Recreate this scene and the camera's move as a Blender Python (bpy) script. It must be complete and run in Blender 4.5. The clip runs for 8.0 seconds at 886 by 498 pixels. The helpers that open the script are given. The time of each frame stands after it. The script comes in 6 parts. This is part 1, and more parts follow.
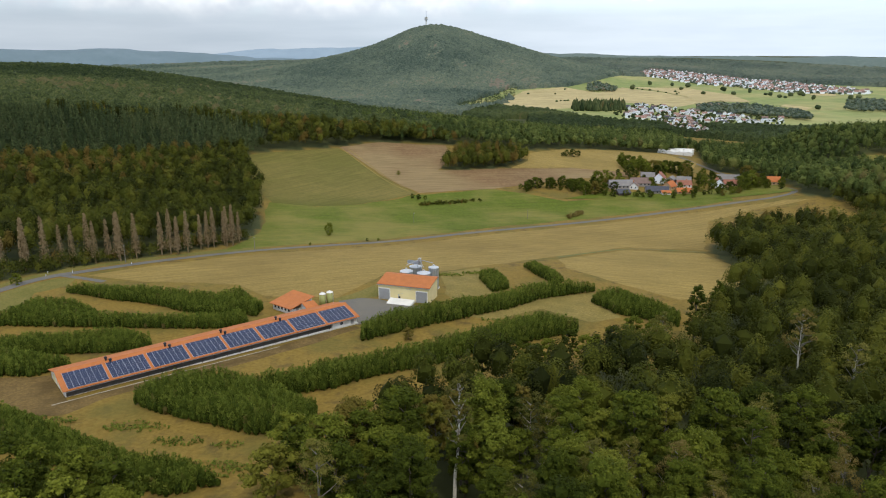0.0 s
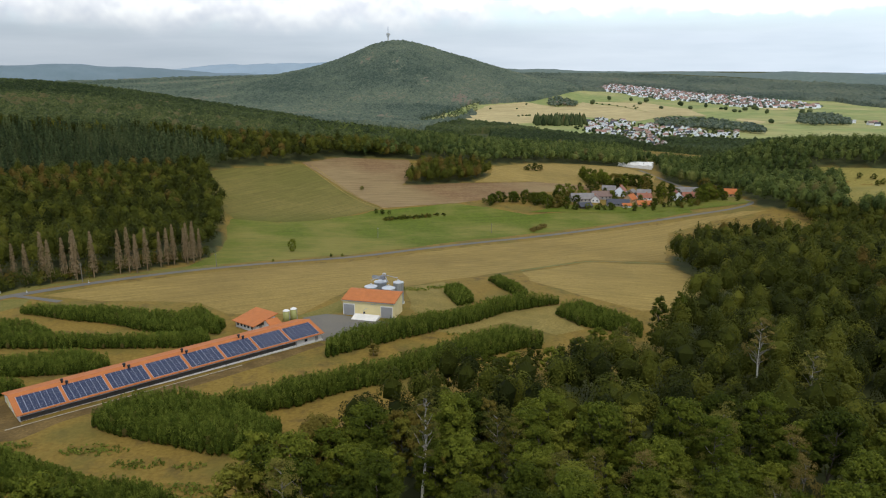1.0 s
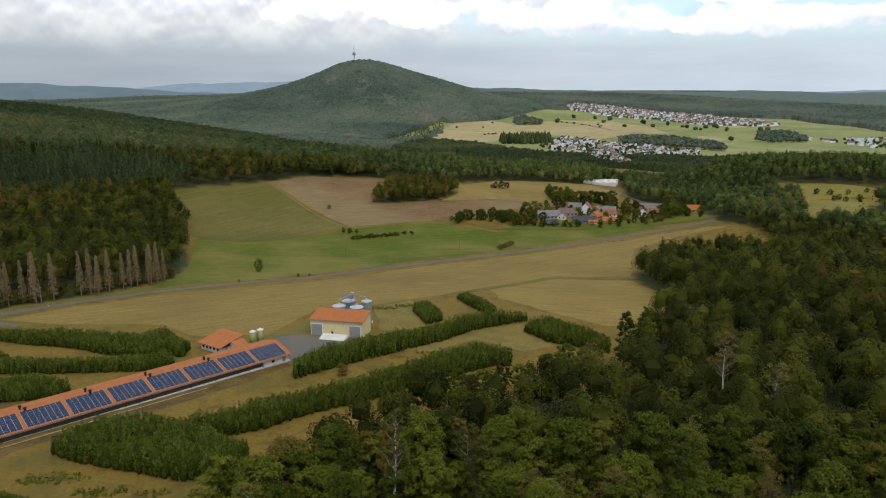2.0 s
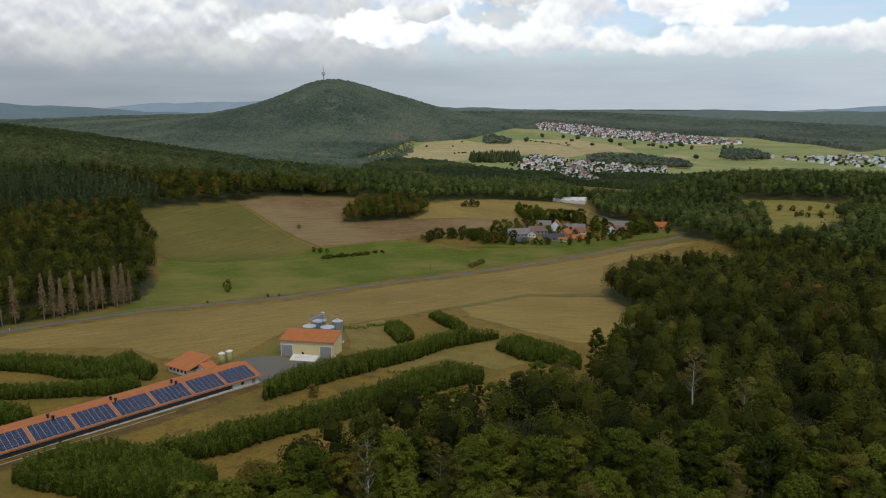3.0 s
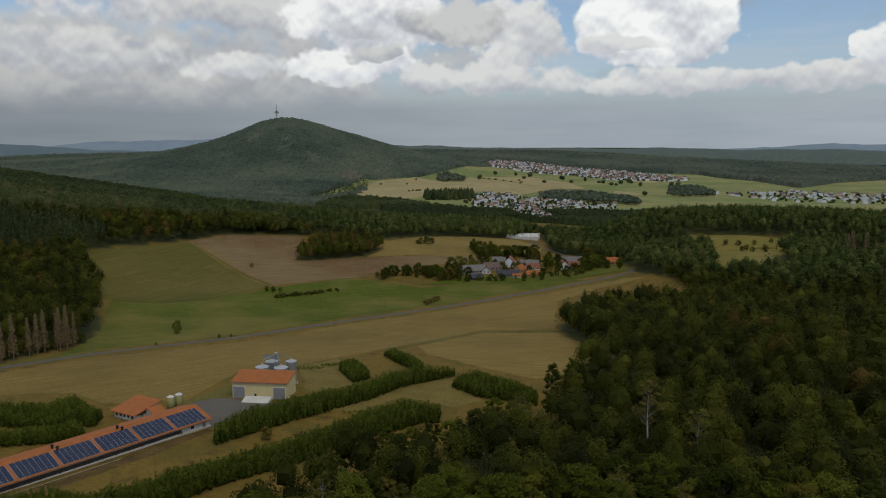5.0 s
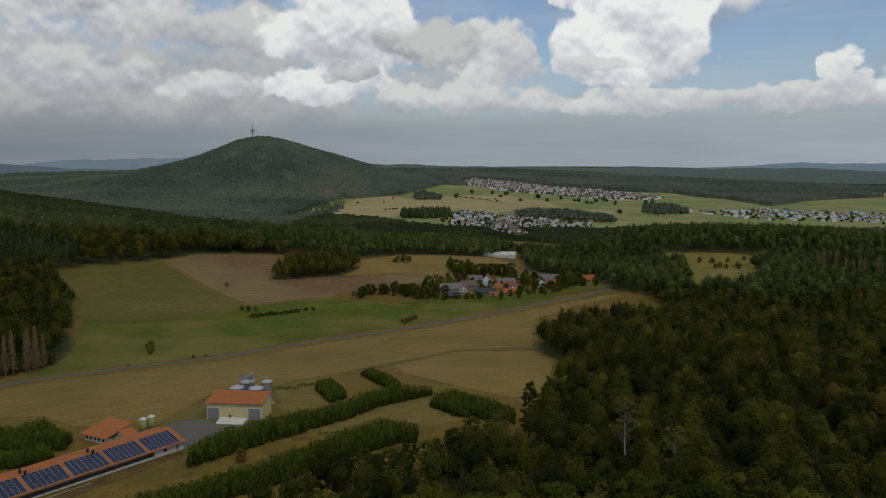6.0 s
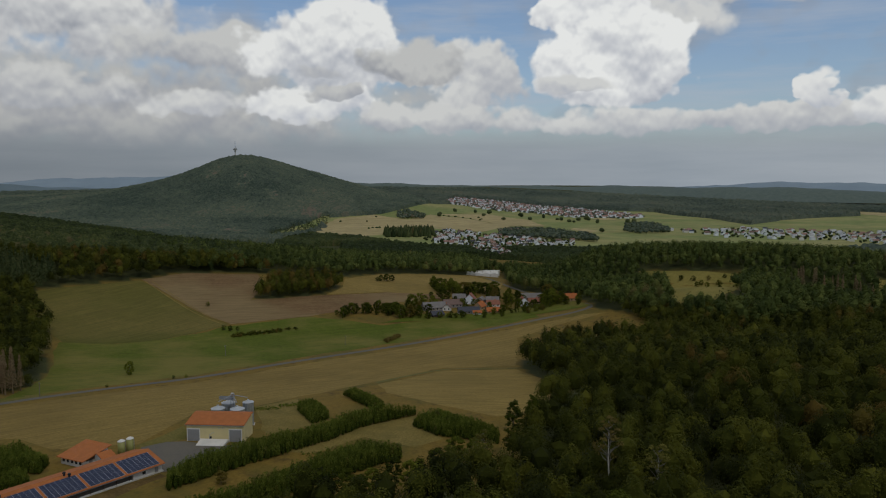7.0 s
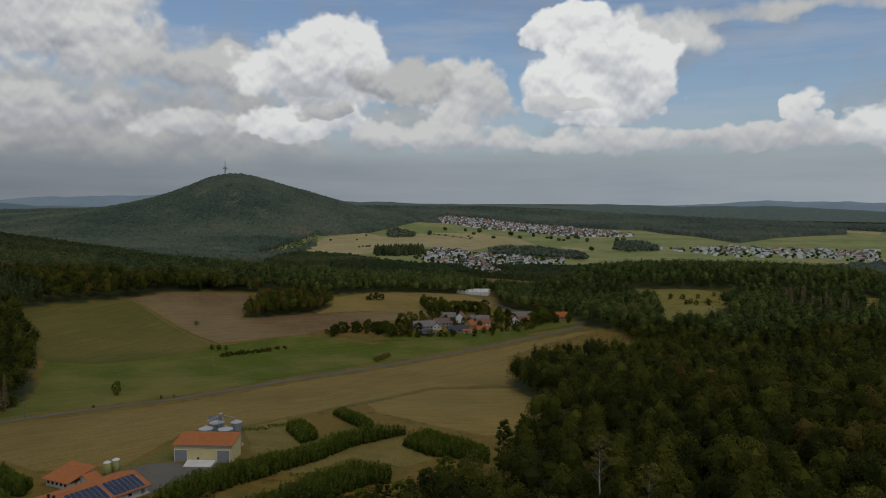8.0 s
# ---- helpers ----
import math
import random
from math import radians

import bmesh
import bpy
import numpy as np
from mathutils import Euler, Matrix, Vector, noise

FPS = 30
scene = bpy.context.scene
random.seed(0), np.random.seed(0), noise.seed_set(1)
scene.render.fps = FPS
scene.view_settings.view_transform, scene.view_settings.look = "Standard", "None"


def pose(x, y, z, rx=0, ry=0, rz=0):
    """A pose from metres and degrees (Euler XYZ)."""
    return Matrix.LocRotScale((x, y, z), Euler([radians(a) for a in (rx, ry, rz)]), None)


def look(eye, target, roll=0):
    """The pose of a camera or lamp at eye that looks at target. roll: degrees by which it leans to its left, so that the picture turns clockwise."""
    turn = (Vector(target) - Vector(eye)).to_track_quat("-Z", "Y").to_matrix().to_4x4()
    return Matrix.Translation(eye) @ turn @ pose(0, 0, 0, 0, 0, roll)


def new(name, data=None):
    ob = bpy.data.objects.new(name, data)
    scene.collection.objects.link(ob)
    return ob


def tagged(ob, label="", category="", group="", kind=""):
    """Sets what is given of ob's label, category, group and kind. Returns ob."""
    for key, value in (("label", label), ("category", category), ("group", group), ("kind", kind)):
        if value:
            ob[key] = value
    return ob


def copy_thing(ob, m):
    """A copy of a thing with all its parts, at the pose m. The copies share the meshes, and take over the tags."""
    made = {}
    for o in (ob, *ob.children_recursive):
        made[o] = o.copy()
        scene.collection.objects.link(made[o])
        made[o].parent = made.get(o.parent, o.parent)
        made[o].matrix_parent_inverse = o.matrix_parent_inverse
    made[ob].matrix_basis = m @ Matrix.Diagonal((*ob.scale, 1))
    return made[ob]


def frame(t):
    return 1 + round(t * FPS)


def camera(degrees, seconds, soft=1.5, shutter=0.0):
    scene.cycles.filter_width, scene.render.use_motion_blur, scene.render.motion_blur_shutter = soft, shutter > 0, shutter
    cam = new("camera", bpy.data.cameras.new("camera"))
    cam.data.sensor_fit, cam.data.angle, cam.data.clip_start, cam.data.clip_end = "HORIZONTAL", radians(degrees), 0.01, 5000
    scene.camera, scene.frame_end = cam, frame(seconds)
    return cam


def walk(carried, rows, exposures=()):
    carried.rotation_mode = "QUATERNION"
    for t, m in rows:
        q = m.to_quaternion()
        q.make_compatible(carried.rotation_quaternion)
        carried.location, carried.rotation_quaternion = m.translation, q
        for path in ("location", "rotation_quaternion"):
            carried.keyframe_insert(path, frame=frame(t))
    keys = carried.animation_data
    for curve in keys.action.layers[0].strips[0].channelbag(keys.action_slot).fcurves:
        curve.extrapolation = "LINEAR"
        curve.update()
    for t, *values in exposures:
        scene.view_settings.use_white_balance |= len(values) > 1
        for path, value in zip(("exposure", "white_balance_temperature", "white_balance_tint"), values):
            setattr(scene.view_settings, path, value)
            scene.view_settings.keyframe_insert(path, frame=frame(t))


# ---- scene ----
cam = camera(62.5, 8.0, soft=1.1)
EYE = 140.0
ROWS = [  # seconds, turn to the left, pitch, lean to the left
    (0.0, 4.037, -15.132, 0.074), (0.5, 2.584, -14.697, 0.112), (1.0, 1.164, -13.988, 0.095),
    (1.5, -0.134, -13.276, 0.076), (3.0, -3.752, -11.1, 0.042), (3.5, -4.676, -10.37, -0.004),
    (4.0, -5.549, -9.658, 0.006), (4.5, -6.449, -8.917, 0.015), (6.0, -9.149, -6.739, 0.087),
    (6.5, -10.021, -6.002, 0.096), (7.0, -10.47, -5.269, 0.138), (7.5, -10.854, -4.542, 0.133),
    (8.0, -11.241, -3.81, 0.18),
]
EXPOSURES = [(t, stops, kelvin, 10) for t, stops, kelvin in ((0.0, 0.55, 6050), (1.5, 0.26, 6100), (3.0, -0.22, 6130), (4.5, -0.68, 6150), (6.0, -0.92, 6150), (7.0, -1.02, 6150), (8.0, -1.08, 6150))]
walk(cam, [(t, pose(0, 0, EYE, 90 + pitch, -lean, yaw)) for t, yaw, pitch, lean in ROWS], EXPOSURES)

# ---- sky, clouds and sun ----
SUN_HEIGHT, SUN_TURN = 58.0, 160.0   # degrees above the horizon; clockwise from straight ahead
world = bpy.data.worlds.new("sky")
scene.world = world
world.use_nodes = True
wt = world.node_tree
wt.nodes.clear()


def wire(tree, kind, *inputs, **settings):
    """A node with its settings; inputs are numbers, tuples or sockets by position, None to skip."""
    n = tree.nodes.new(kind)
    for key, value in settings.items():
        setattr(n, key, value)
    for i, value in enumerate(inputs):
        if value is None:
            continue
        if isinstance(value, bpy.types.NodeSocket):
            tree.links.new(value, n.inputs[i])
        else:
            n.inputs[i].default_value = value
    return n


def math_node(tree, op, a, b=0.0, clamp=False):
    return wire(tree, "ShaderNodeMath", a, b, operation=op, use_clamp=clamp).outputs[0]


def ramp_node(tree, fac, stops, smooth=False):
    n = wire(tree, "ShaderNodeValToRGB", fac)
    r = n.color_ramp
    r.interpolation = "EASE" if smooth else "LINEAR"
    while len(r.elements) < len(stops):
        r.elements.new(0.5)
    for e, (at, colour) in zip(r.elements, stops):
        e.position, e.color = at, (*colour, 1.0)
    return n.outputs[0]


def mix_node(tree, fac, a, b, mode="MIX"):
    n = tree.nodes.new("ShaderNodeMix")
    n.data_type, n.blend_type = "RGBA", mode
    for sock, value in ((n.inputs[0], fac), (n.inputs[6], a), (n.inputs[7], b)):
        if isinstance(value, bpy.types.NodeSocket):
            tree.links.new(value, sock)
        else:
            sock.default_value = value if isinstance(value, (int, float)) else (*value, 1.0)
    return n.outputs[2]


def build_sky():
    way = wt.nodes.new("ShaderNodeTexCoord").outputs["Generated"]
    x, y, z = wire(wt, "ShaderNodeSeparateXYZ", way).outputs
    az = math_node(wt, "MULTIPLY", math_node(wt, "ARCTAN2", x, y), 57.2958)
    el = math_node(wt, "MULTIPLY", math_node(wt, "ARCSINE", z), 57.2958)

    def spot(lift=0.0, wide=1.0, tall=1.0, seed=0.0):
        return wire(wt, "ShaderNodeCombineXYZ", math_node(wt, "MULTIPLY", az, wide), math_node(wt, "MULTIPLY", math_node(wt, "ADD", el, lift), tall), seed).outputs[0]

    def billow(at, size):
        """Cauliflower heads about so many degrees wide, from -1 to 1."""
        bend = wire(wt, "ShaderNodeTexNoise", at, None, 0.9 / size, 2.0, 0.45)
        moved = wire(wt, "ShaderNodeVectorMath", at, wire(wt, "ShaderNodeVectorMath", bend.outputs["Color"], (0.45 * size,) * 3, operation="MULTIPLY").outputs[0], operation="ADD").outputs[0]
        puff = wire(wt, "ShaderNodeTexVoronoi", moved, None, 1.0 / size, 2.0, 0.45, 2.3, voronoi_dimensions="3D", feature="SMOOTH_F1", normalize=True)
        soft = wire(wt, "ShaderNodeTexNoise", at, None, 0.55 / size, 3.0, 0.5)
        a = math_node(wt, "MULTIPLY", math_node(wt, "SUBTRACT", 0.42, puff.outputs["Distance"]), 1.5)
        return math_node(wt, "ADD", a, math_node(wt, "MULTIPLY", math_node(wt, "SUBTRACT", soft.outputs["Fac"], 0.5), 2.2))

    fine = billow(spot(), 1.7)
    fine_above = billow(spot(0.45), 1.7)
    broad = billow(spot(0.0, 1.0, 1.3, 40.0), 3.2)
    relief = math_node(wt, "SUBTRACT", fine, fine_above)

    air = wire(wt, "ShaderNodeTexSky", sky_type="NISHITA", sun_disc=False, sun_elevation=radians(SUN_HEIGHT),
               sun_rotation=radians(SUN_TURN), altitude=200.0, dust_density=2.0)
    sky = mix_node(wt, 1.0, air.outputs[0], (0.20, 0.20, 0.20), "MULTIPLY")
    # thin high streaks
    wisp = wire(wt, "ShaderNodeTexNoise", spot(0.0, 0.05, 0.4, 3.0), None, 1.0, 5.0, 0.6).outputs["Fac"]
    sky = mix_node(wt, math_node(wt, "MULTIPLY", math_node(wt, "SUBTRACT", wisp, 0.47), 2.2, clamp=True), sky, (0.86, 0.90, 0.96))
    # the open cover high overhead
    high = math_node(wt, "ADD", math_node(wt, "MULTIPLY", math_node(wt, "SUBTRACT", el, 22.0), 0.06, clamp=True), math_node(wt, "MULTIPLY", broad, 0.8))
    sky = mix_node(wt, math_node(wt, "SUBTRACT", math_node(wt, "MULTIPLY", high, 1.3), 0.25, clamp=True), sky, (0.58, 0.60, 0.63))

    # heaps from back to front: turn, height, half-width, half-height in degrees, light at the top, light at the foot, raggedness, softness of the edge
    heaps = ((-20.0, 5.0, 34.0, 4.6, 0.84, 0.62, 0.22, 0.6), (-36.0, 10.0, 12.0, 6.5, 1.15, 0.62, 0.40, 0.5), (48.0, 5.0, 7.0, 3.0, 1.15, 0.70, 0.4, 0.5),
             (36.0, 13.2, 12.0, 0.8, 0.95, 0.85, 0.25, 1.0), (-16.0, 11.4, 9.0, 4.6, 1.22, 0.60, 0.40, 0.55), (-6.5, 9.2, 6.4, 2.2, 1.00, 0.62, 0.40, 0.6), (2.6, 9.2, 6.2, 4.2, 1.42, 0.76, 0.30, 0.30),
             (13.2, 7.6, 3.6, 3.6, 1.15, 0.74, 0.40, 0.45), (25.6, 12.0, 5.6, 2.5, 1.15, 0.82, 0.34, 0.7), (21.6, 12.2, 3.6, 2.8, 1.50, 0.86, 0.28, 0.25), (23.6, 8.4, 6.4, 4.4, 1.48, 0.80, 0.28, 0.25),
             (8.2, 8.9, 3.8, 2.2, 0.94, 0.52, 0.32, 0.45), (-21.0, 6.2, 12.0, 1.7, 1.05, 0.66, 0.45, 0.6), (-8.0, 5.6, 5.0, 1.2, 1.15, 0.75, 0.45, 0.7), (0.6, 5.6, 5.0, 1.5, 1.40, 0.90, 0.40, 0.4),
             (1.6, 6.5, 2.0, 0.9, 0.98, 0.66, 0.5, 0.5), (0.9, 8.0, 2.2, 0.6, 1.05, 0.74, 0.5, 0.8), (20.2, 7.3, 2.6, 0.7, 1.15, 0.86, 0.5, 0.9),
             (10.0, 4.6, 8.0, 1.2, 1.10, 0.74, 0.60, 0.7), (23.0, 4.3, 6.5, 1.1, 1.15, 0.78, 0.55, 0.7), (35.0, 4.3, 4.8, 1.2, 1.12, 0.76, 0.55, 0.5),
             (37.6, 6.0, 1.3, 1.9, 1.35, 0.90, 0.26, 0.3), (42.0, 5.0, 2.6, 1.6, 1.35, 0.85, 0.35, 0.4), (-42.0, 5.0, 10.0, 2.0, 1.10, 0.66, 0.45, 0.5))
    drift = wire(wt, "ShaderNodeTexNoise", spot(0.0, 1.0, 1.2, 17.0), None, 0.30, 3.0, 0.55).outputs["Color"]
    dx, dy, _ = wire(wt, "ShaderNodeSeparateXYZ", wire(wt, "ShaderNodeVectorMath", drift, (0.5, 0.5, 0.5), operation="SUBTRACT").outputs[0]).outputs
    az_bent = math_node(wt, "ADD", az, math_node(wt, "MULTIPLY", dx, 6.0))
    el_bent = math_node(wt, "ADD", el, math_node(wt, "MULTIPLY", dy, 2.6))
    for i, (ca, ce, wa, we, top, foot, rag, soft) in enumerate(heaps):
        u = math_node(wt, "DIVIDE", math_node(wt, "SUBTRACT", az_bent, ca), wa)
        v = math_node(wt, "DIVIDE", math_node(wt, "SUBTRACT", el_bent, ce), we)
        flat = math_node(wt, "MAXIMUM", v, math_node(wt, "MULTIPLY", v, -1.5))
        d = math_node(wt, "ADD", math_node(wt, "MULTIPLY", u, u), math_node(wt, "MULTIPLY", flat, flat))
        body = math_node(wt, "ADD", math_node(wt, "SUBTRACT", 0.85, d), math_node(wt, "MULTIPLY", fine, rag * 2.6))
        body = math_node(wt, "ADD", body, math_node(wt, "MULTIPLY", broad, rag * 1.5))
        edge = wire(wt, "ShaderNodeMapRange", body, 0.0, soft * 1.3, 0.0, 1.0, interpolation_type="SMOOTHSTEP").outputs[0]
        lift = math_node(wt, "ADD", math_node(wt, "MULTIPLY", v, 0.42), math_node(wt, "ADD", math_node(wt, "MULTIPLY", relief, 1.0), math_node(wt, "MULTIPLY", broad, 0.75)))
        shade = math_node(wt, "ADD", lift, 0.52, clamp=True)
        colour = ramp_node(wt, shade, ((0.0, (foot * 0.92, foot * 0.97, foot * 1.06)), (0.5, ((top + foot) * 0.5,) * 3), (1.0, (top * 1.10, top * 1.08, top * 1.01))))
        sky = mix_node(wt, edge, sky, colour)
    # grey veil towards the horizon
    veil = wire(wt, "ShaderNodeMapRange", math_node(wt, "ADD", el, math_node(wt, "MULTIPLY", broad, 0.7)), 5.2, 2.2, 0.0, 0.95, interpolation_type="SMOOTHSTEP").outputs[0]
    streak = wire(wt, "ShaderNodeTexNoise", spot(0.0, 0.06, 0.5, 9.0), None, 1.0, 5.0, 0.55).outputs["Fac"]
    veil_colour = ramp_node(wt, streak, ((0.3, (0.45, 0.50, 0.54)), (0.7, (0.56, 0.60, 0.63))))
    turn_light = wire(wt, "ShaderNodeMapRange", az, -25.0, 30.0, 0.77, 1.27).outputs[0]
    veil_colour = wire(wt, "ShaderNodeVectorMath", veil_colour, turn_light, operation="SCALE")
    wt.links.new(turn_light, veil_colour.inputs["Scale"])
    veil_colour = veil_colour.outputs[0]
    sky = mix_node(wt, veil, sky, veil_colour)
    back = wire(wt, "ShaderNodeBackground", sky, 0.98)
    out = wt.nodes.new("ShaderNodeOutputWorld")
    wt.links.new(back.outputs[0], out.inputs[0])


build_sky()
sun = new("sun", bpy.data.lights.new("sun", "SUN"))
sun.data.energy, sun.data.angle, sun.data.color = 1.15, radians(12), (1.0, 0.95, 0.86)
_t, _h = radians(SUN_TURN), radians(SUN_HEIGHT)
sun.matrix_world = look((0, 0, 0), (-math.sin(_t) * math.cos(_h), -math.cos(_t) * math.cos(_h), -math.sin(_h)))

# ---- materials ----
def surface(name, rough=0.9, metal=0.0, spec=0.3):
    m = bpy.data.materials.new(name)
    m.use_nodes = True
    b = m.node_tree.nodes["Principled BSDF"]
    b.inputs["Roughness"].default_value, b.inputs["Metallic"].default_value = rough, metal
    b.inputs["Specular IOR Level"].default_value = spec
    return m, m.node_tree, b


def here(tree):
    return tree.nodes.new("ShaderNodeTexCoord").outputs["Object"]


def blotch(tree, at, scale, detail=4.0, rough=0.55):
    return wire(tree, "ShaderNodeTexNoise", at, None, scale, detail, rough).outputs["Fac"]


def earth(name, dark, light, tint, coarse=0.02, fine=0.6, rows=None, row_strength=0.35, bump=0.3, patch=0.5, fade=None):
    """Ground cover: fine grain, broad blotches of a third tint, and worked rows (turn in degrees, metres apart)."""
    m, t, b = surface(name, 0.95, spec=0.15)
    at = here(t)
    grain = blotch(t, at, fine, 6.0, 0.65)
    c = ramp_node(t, grain, ((0.3, dark), (0.7, light)))
    broad = blotch(t, at, coarse, 5.0, 0.6)
    c = mix_node(t, math_node(t, "MULTIPLY", ramp_node(t, broad, ((0.42, (0, 0, 0)), (0.62, (1, 1, 1)))), patch), c, tint)
    if fade:  # from one end of the field to the other: (x0, y0), (x1, y1), colour
        (fx0, fy0), (fx1, fy1), end = fade
        sx, sy, _ = wire(t, "ShaderNodeSeparateXYZ", at).outputs
        n2 = (fx1 - fx0) ** 2 + (fy1 - fy0) ** 2
        along = math_node(t, "ADD", math_node(t, "MULTIPLY", math_node(t, "SUBTRACT", sx, fx0), (fx1 - fx0) / n2), math_node(t, "MULTIPLY", math_node(t, "SUBTRACT", sy, fy0), (fy1 - fy0) / n2))
        along = math_node(t, "ADD", along, math_node(t, "MULTIPLY", math_node(t, "SUBTRACT", broad, 0.5), 0.6))
        c = mix_node(t, wire(t, "ShaderNodeMapRange", along, 0.0, 1.0, 0.0, 1.0, interpolation_type="SMOOTHSTEP").outputs[0], c, mix_node(t, grain, end, tuple(v * 0.75 for v in end)))
    if rows:
        turned = wire(t, "ShaderNodeMapping", at, None, (0, 0, radians(rows[0])), (1, 1, 1))
        w = wire(t, "ShaderNodeTexWave", turned.outputs[0], 1.0 / rows[1] * 0.318, 3.0, 3.0, 0.6, wave_type="BANDS", bands_direction="X")
        w2 = wire(t, "ShaderNodeTexNoise", wire(t, "ShaderNodeMapping", turned.outputs[0], None, None, (0.30, 0.008, 1.0)).outputs[0], None, 1.0, 4.0, 0.6)
        rowmix = math_node(t, "MULTIPLY", math_node(t, "ADD", math_node(t, "MULTIPLY", w.outputs["Fac"], 0.16), math_node(t, "MULTIPLY", w2.outputs["Fac"], 1.15)), row_strength)
        w3 = wire(t, "ShaderNodeTexNoise", wire(t, "ShaderNodeMapping", turned.outputs[0], None, None, (0.9 if fine > 0.3 else 0.05, 0.012, 1.0)).outputs[0], None, 1.0, 3.0, 0.7)
        c = mix_node(t, 1.0, c, ramp_node(t, w3.outputs["Fac"], ((0.30, (0.80,) * 3), (0.70, (1.16,) * 3))), "MULTIPLY")
        c = mix_node(t, rowmix, c, mix_node(t, 1.0, c, (0.42, 0.42, 0.40), "MULTIPLY"))
    t.links.new(c, b.inputs["Base Color"])
    bm = wire(t, "ShaderNodeBump", bump, 0.4, None, grain)
    bm.inputs["Height"].default_value = 0
    t.links.new(grain, bm.inputs["Height"])
    t.links.new(bm.outputs[0], b.inputs["Normal"])
    return m


def leafage(name, deep, mid, bright, autumn=(0.13, 0.085, 0.03), turned=0.10, by_tree=True, grain=0.0):
    """Leaves: each leaf spray and each tree differs; a share of the trees is turning brown."""
    m, t, b = surface(name, 0.8, spec=0.08)
    island = t.nodes.new("ShaderNodeNewGeometry").outputs["Random Per Island"]
    if by_tree:
        tone = t.nodes.new("ShaderNodeAttribute")
        tone.attribute_name = "tone"
        tree_random = tone.outputs["Fac"]
    else:
        tree_random = t.nodes.new("ShaderNodeObjectInfo").outputs["Random"]
    f = math_node(t, "ADD", math_node(t, "MULTIPLY", island, 0.30), math_node(t, "MULTIPLY", tree_random, 0.70))
    if grain:  # leaf masses too fine to model: mottling and relief at this many per metre
        mottle = blotch(t, here(t), grain, 4.0, 0.7)
        f = math_node(t, "ADD", math_node(t, "MULTIPLY", tree_random, 0.5), math_node(t, "SUBTRACT", math_node(t, "MULTIPLY", mottle, 2.2), 0.85))
        rough = t.nodes.new("ShaderNodeBump")
        rough.inputs["Strength"].default_value, rough.inputs["Distance"].default_value = 1.0, 0.6 / grain
        t.links.new(mottle, rough.inputs["Height"])
        t.links.new(rough.outputs[0], b.inputs["Normal"])
    c = ramp_node(t, f, ((0.1, deep), (0.5, mid), (0.95, bright)))
    brown = ramp_node(t, tree_random, ((1.0 - turned - 0.02, (0, 0, 0)), (min(0.995, 1.0 - turned + 0.03), (1, 1, 1))))
    c = mix_node(t, math_node(t, "MULTIPLY", brown, 0.7), c, autumn)
    t.links.new(c, b.inputs["Base Color"])
    glow = wire(t, "ShaderNodeBsdfTranslucent", c)
    mix = wire(t, "ShaderNodeMixShader", 0.22, b.outputs[0], glow.outputs[0])
    t.links.new(mix.outputs[0], t.nodes["Material Output"].inputs[0])
    return m


def plain(name, colour, rough=0.7, metal=0.0, vary=0.25, scale=0.8, bump=0.0, ribs=None, spec=0.35):
    """Paint, plaster, sheet or tiles: streaks and dirt at two scales; ribs: (turn, metres apart) of a profiled sheet."""
    m, t, b = surface(name, rough, metal, spec)
    at = here(t)
    a, d = blotch(t, at, scale, 5.0), blotch(t, at, scale * 9, 3.0)
    f = math_node(t, "ADD", math_node(t, "MULTIPLY", a, 0.65), math_node(t, "MULTIPLY", d, 0.35))
    lo = tuple(v * (1 - vary) for v in colour)
    hi = tuple(min(1, v * (1 + vary * 0.6)) for v in colour)
    info = t.nodes.new("ShaderNodeObjectInfo").outputs["Random"]
    c = ramp_node(t, f, ((0.3, lo), (0.7, hi)))
    c = mix_node(t, math_node(t, "MULTIPLY", info, vary * 0.8), c, lo)
    t.links.new(c, b.inputs["Base Color"])
    if bump or ribs:
        h = d
        if ribs:
            turned = wire(t, "ShaderNodeMapping", at, None, (0, 0, radians(ribs[0])), (1, 1, 1))
            h = wire(t, "ShaderNodeTexWave", turned.outputs[0], 0.318 / ribs[1], 0.0, wave_type="BANDS", bands_direction="X").outputs["Fac"]
        bm = t.nodes.new("ShaderNodeBump")
        bm.inputs["Strength"].default_value, bm.inputs["Distance"].default_value = (bump or 0.5), 0.05
        t.links.new(h, bm.inputs["Height"])
        t.links.new(bm.outputs[0], b.inputs["Normal"])
    return m


M = {}
M["stubble"] = earth("stubble", (0.265, 0.182, 0.045), (0.385, 0.270, 0.078), (0.225, 0.152, 0.040), 0.016, 0.9, (58, 6.0), 0.55)
M["stubble_east"] = earth("stubble_east", (0.285, 0.196, 0.049), (0.410, 0.288, 0.082), (0.235, 0.166, 0.042), 0.02, 0.9, (-65, 4.0), 0.55)
M["meadow"] = earth("meadow", (0.082, 0.106, 0.007), (0.130, 0.155, 0.013), (0.230, 0.190, 0.044), 0.016, 0.5, (70, 9.0), 0.25, 0.2, 0.8)
M["pale_field"] = earth("pale_field", (0.172, 0.136, 0.033), (0.245, 0.190, 0.051), (0.135, 0.122, 0.022), 0.010, 0.4, (35, 8.0), 0.4, 0.2, 0.8, ((-130, 560), (-108, 484), (0.098, 0.112, 0.011)))
M["dry_clearing"] = earth("dry_clearing", (0.21, 0.172, 0.040), (0.30, 0.242, 0.062), (0.16, 0.150, 0.030), 0.02, 0.4)
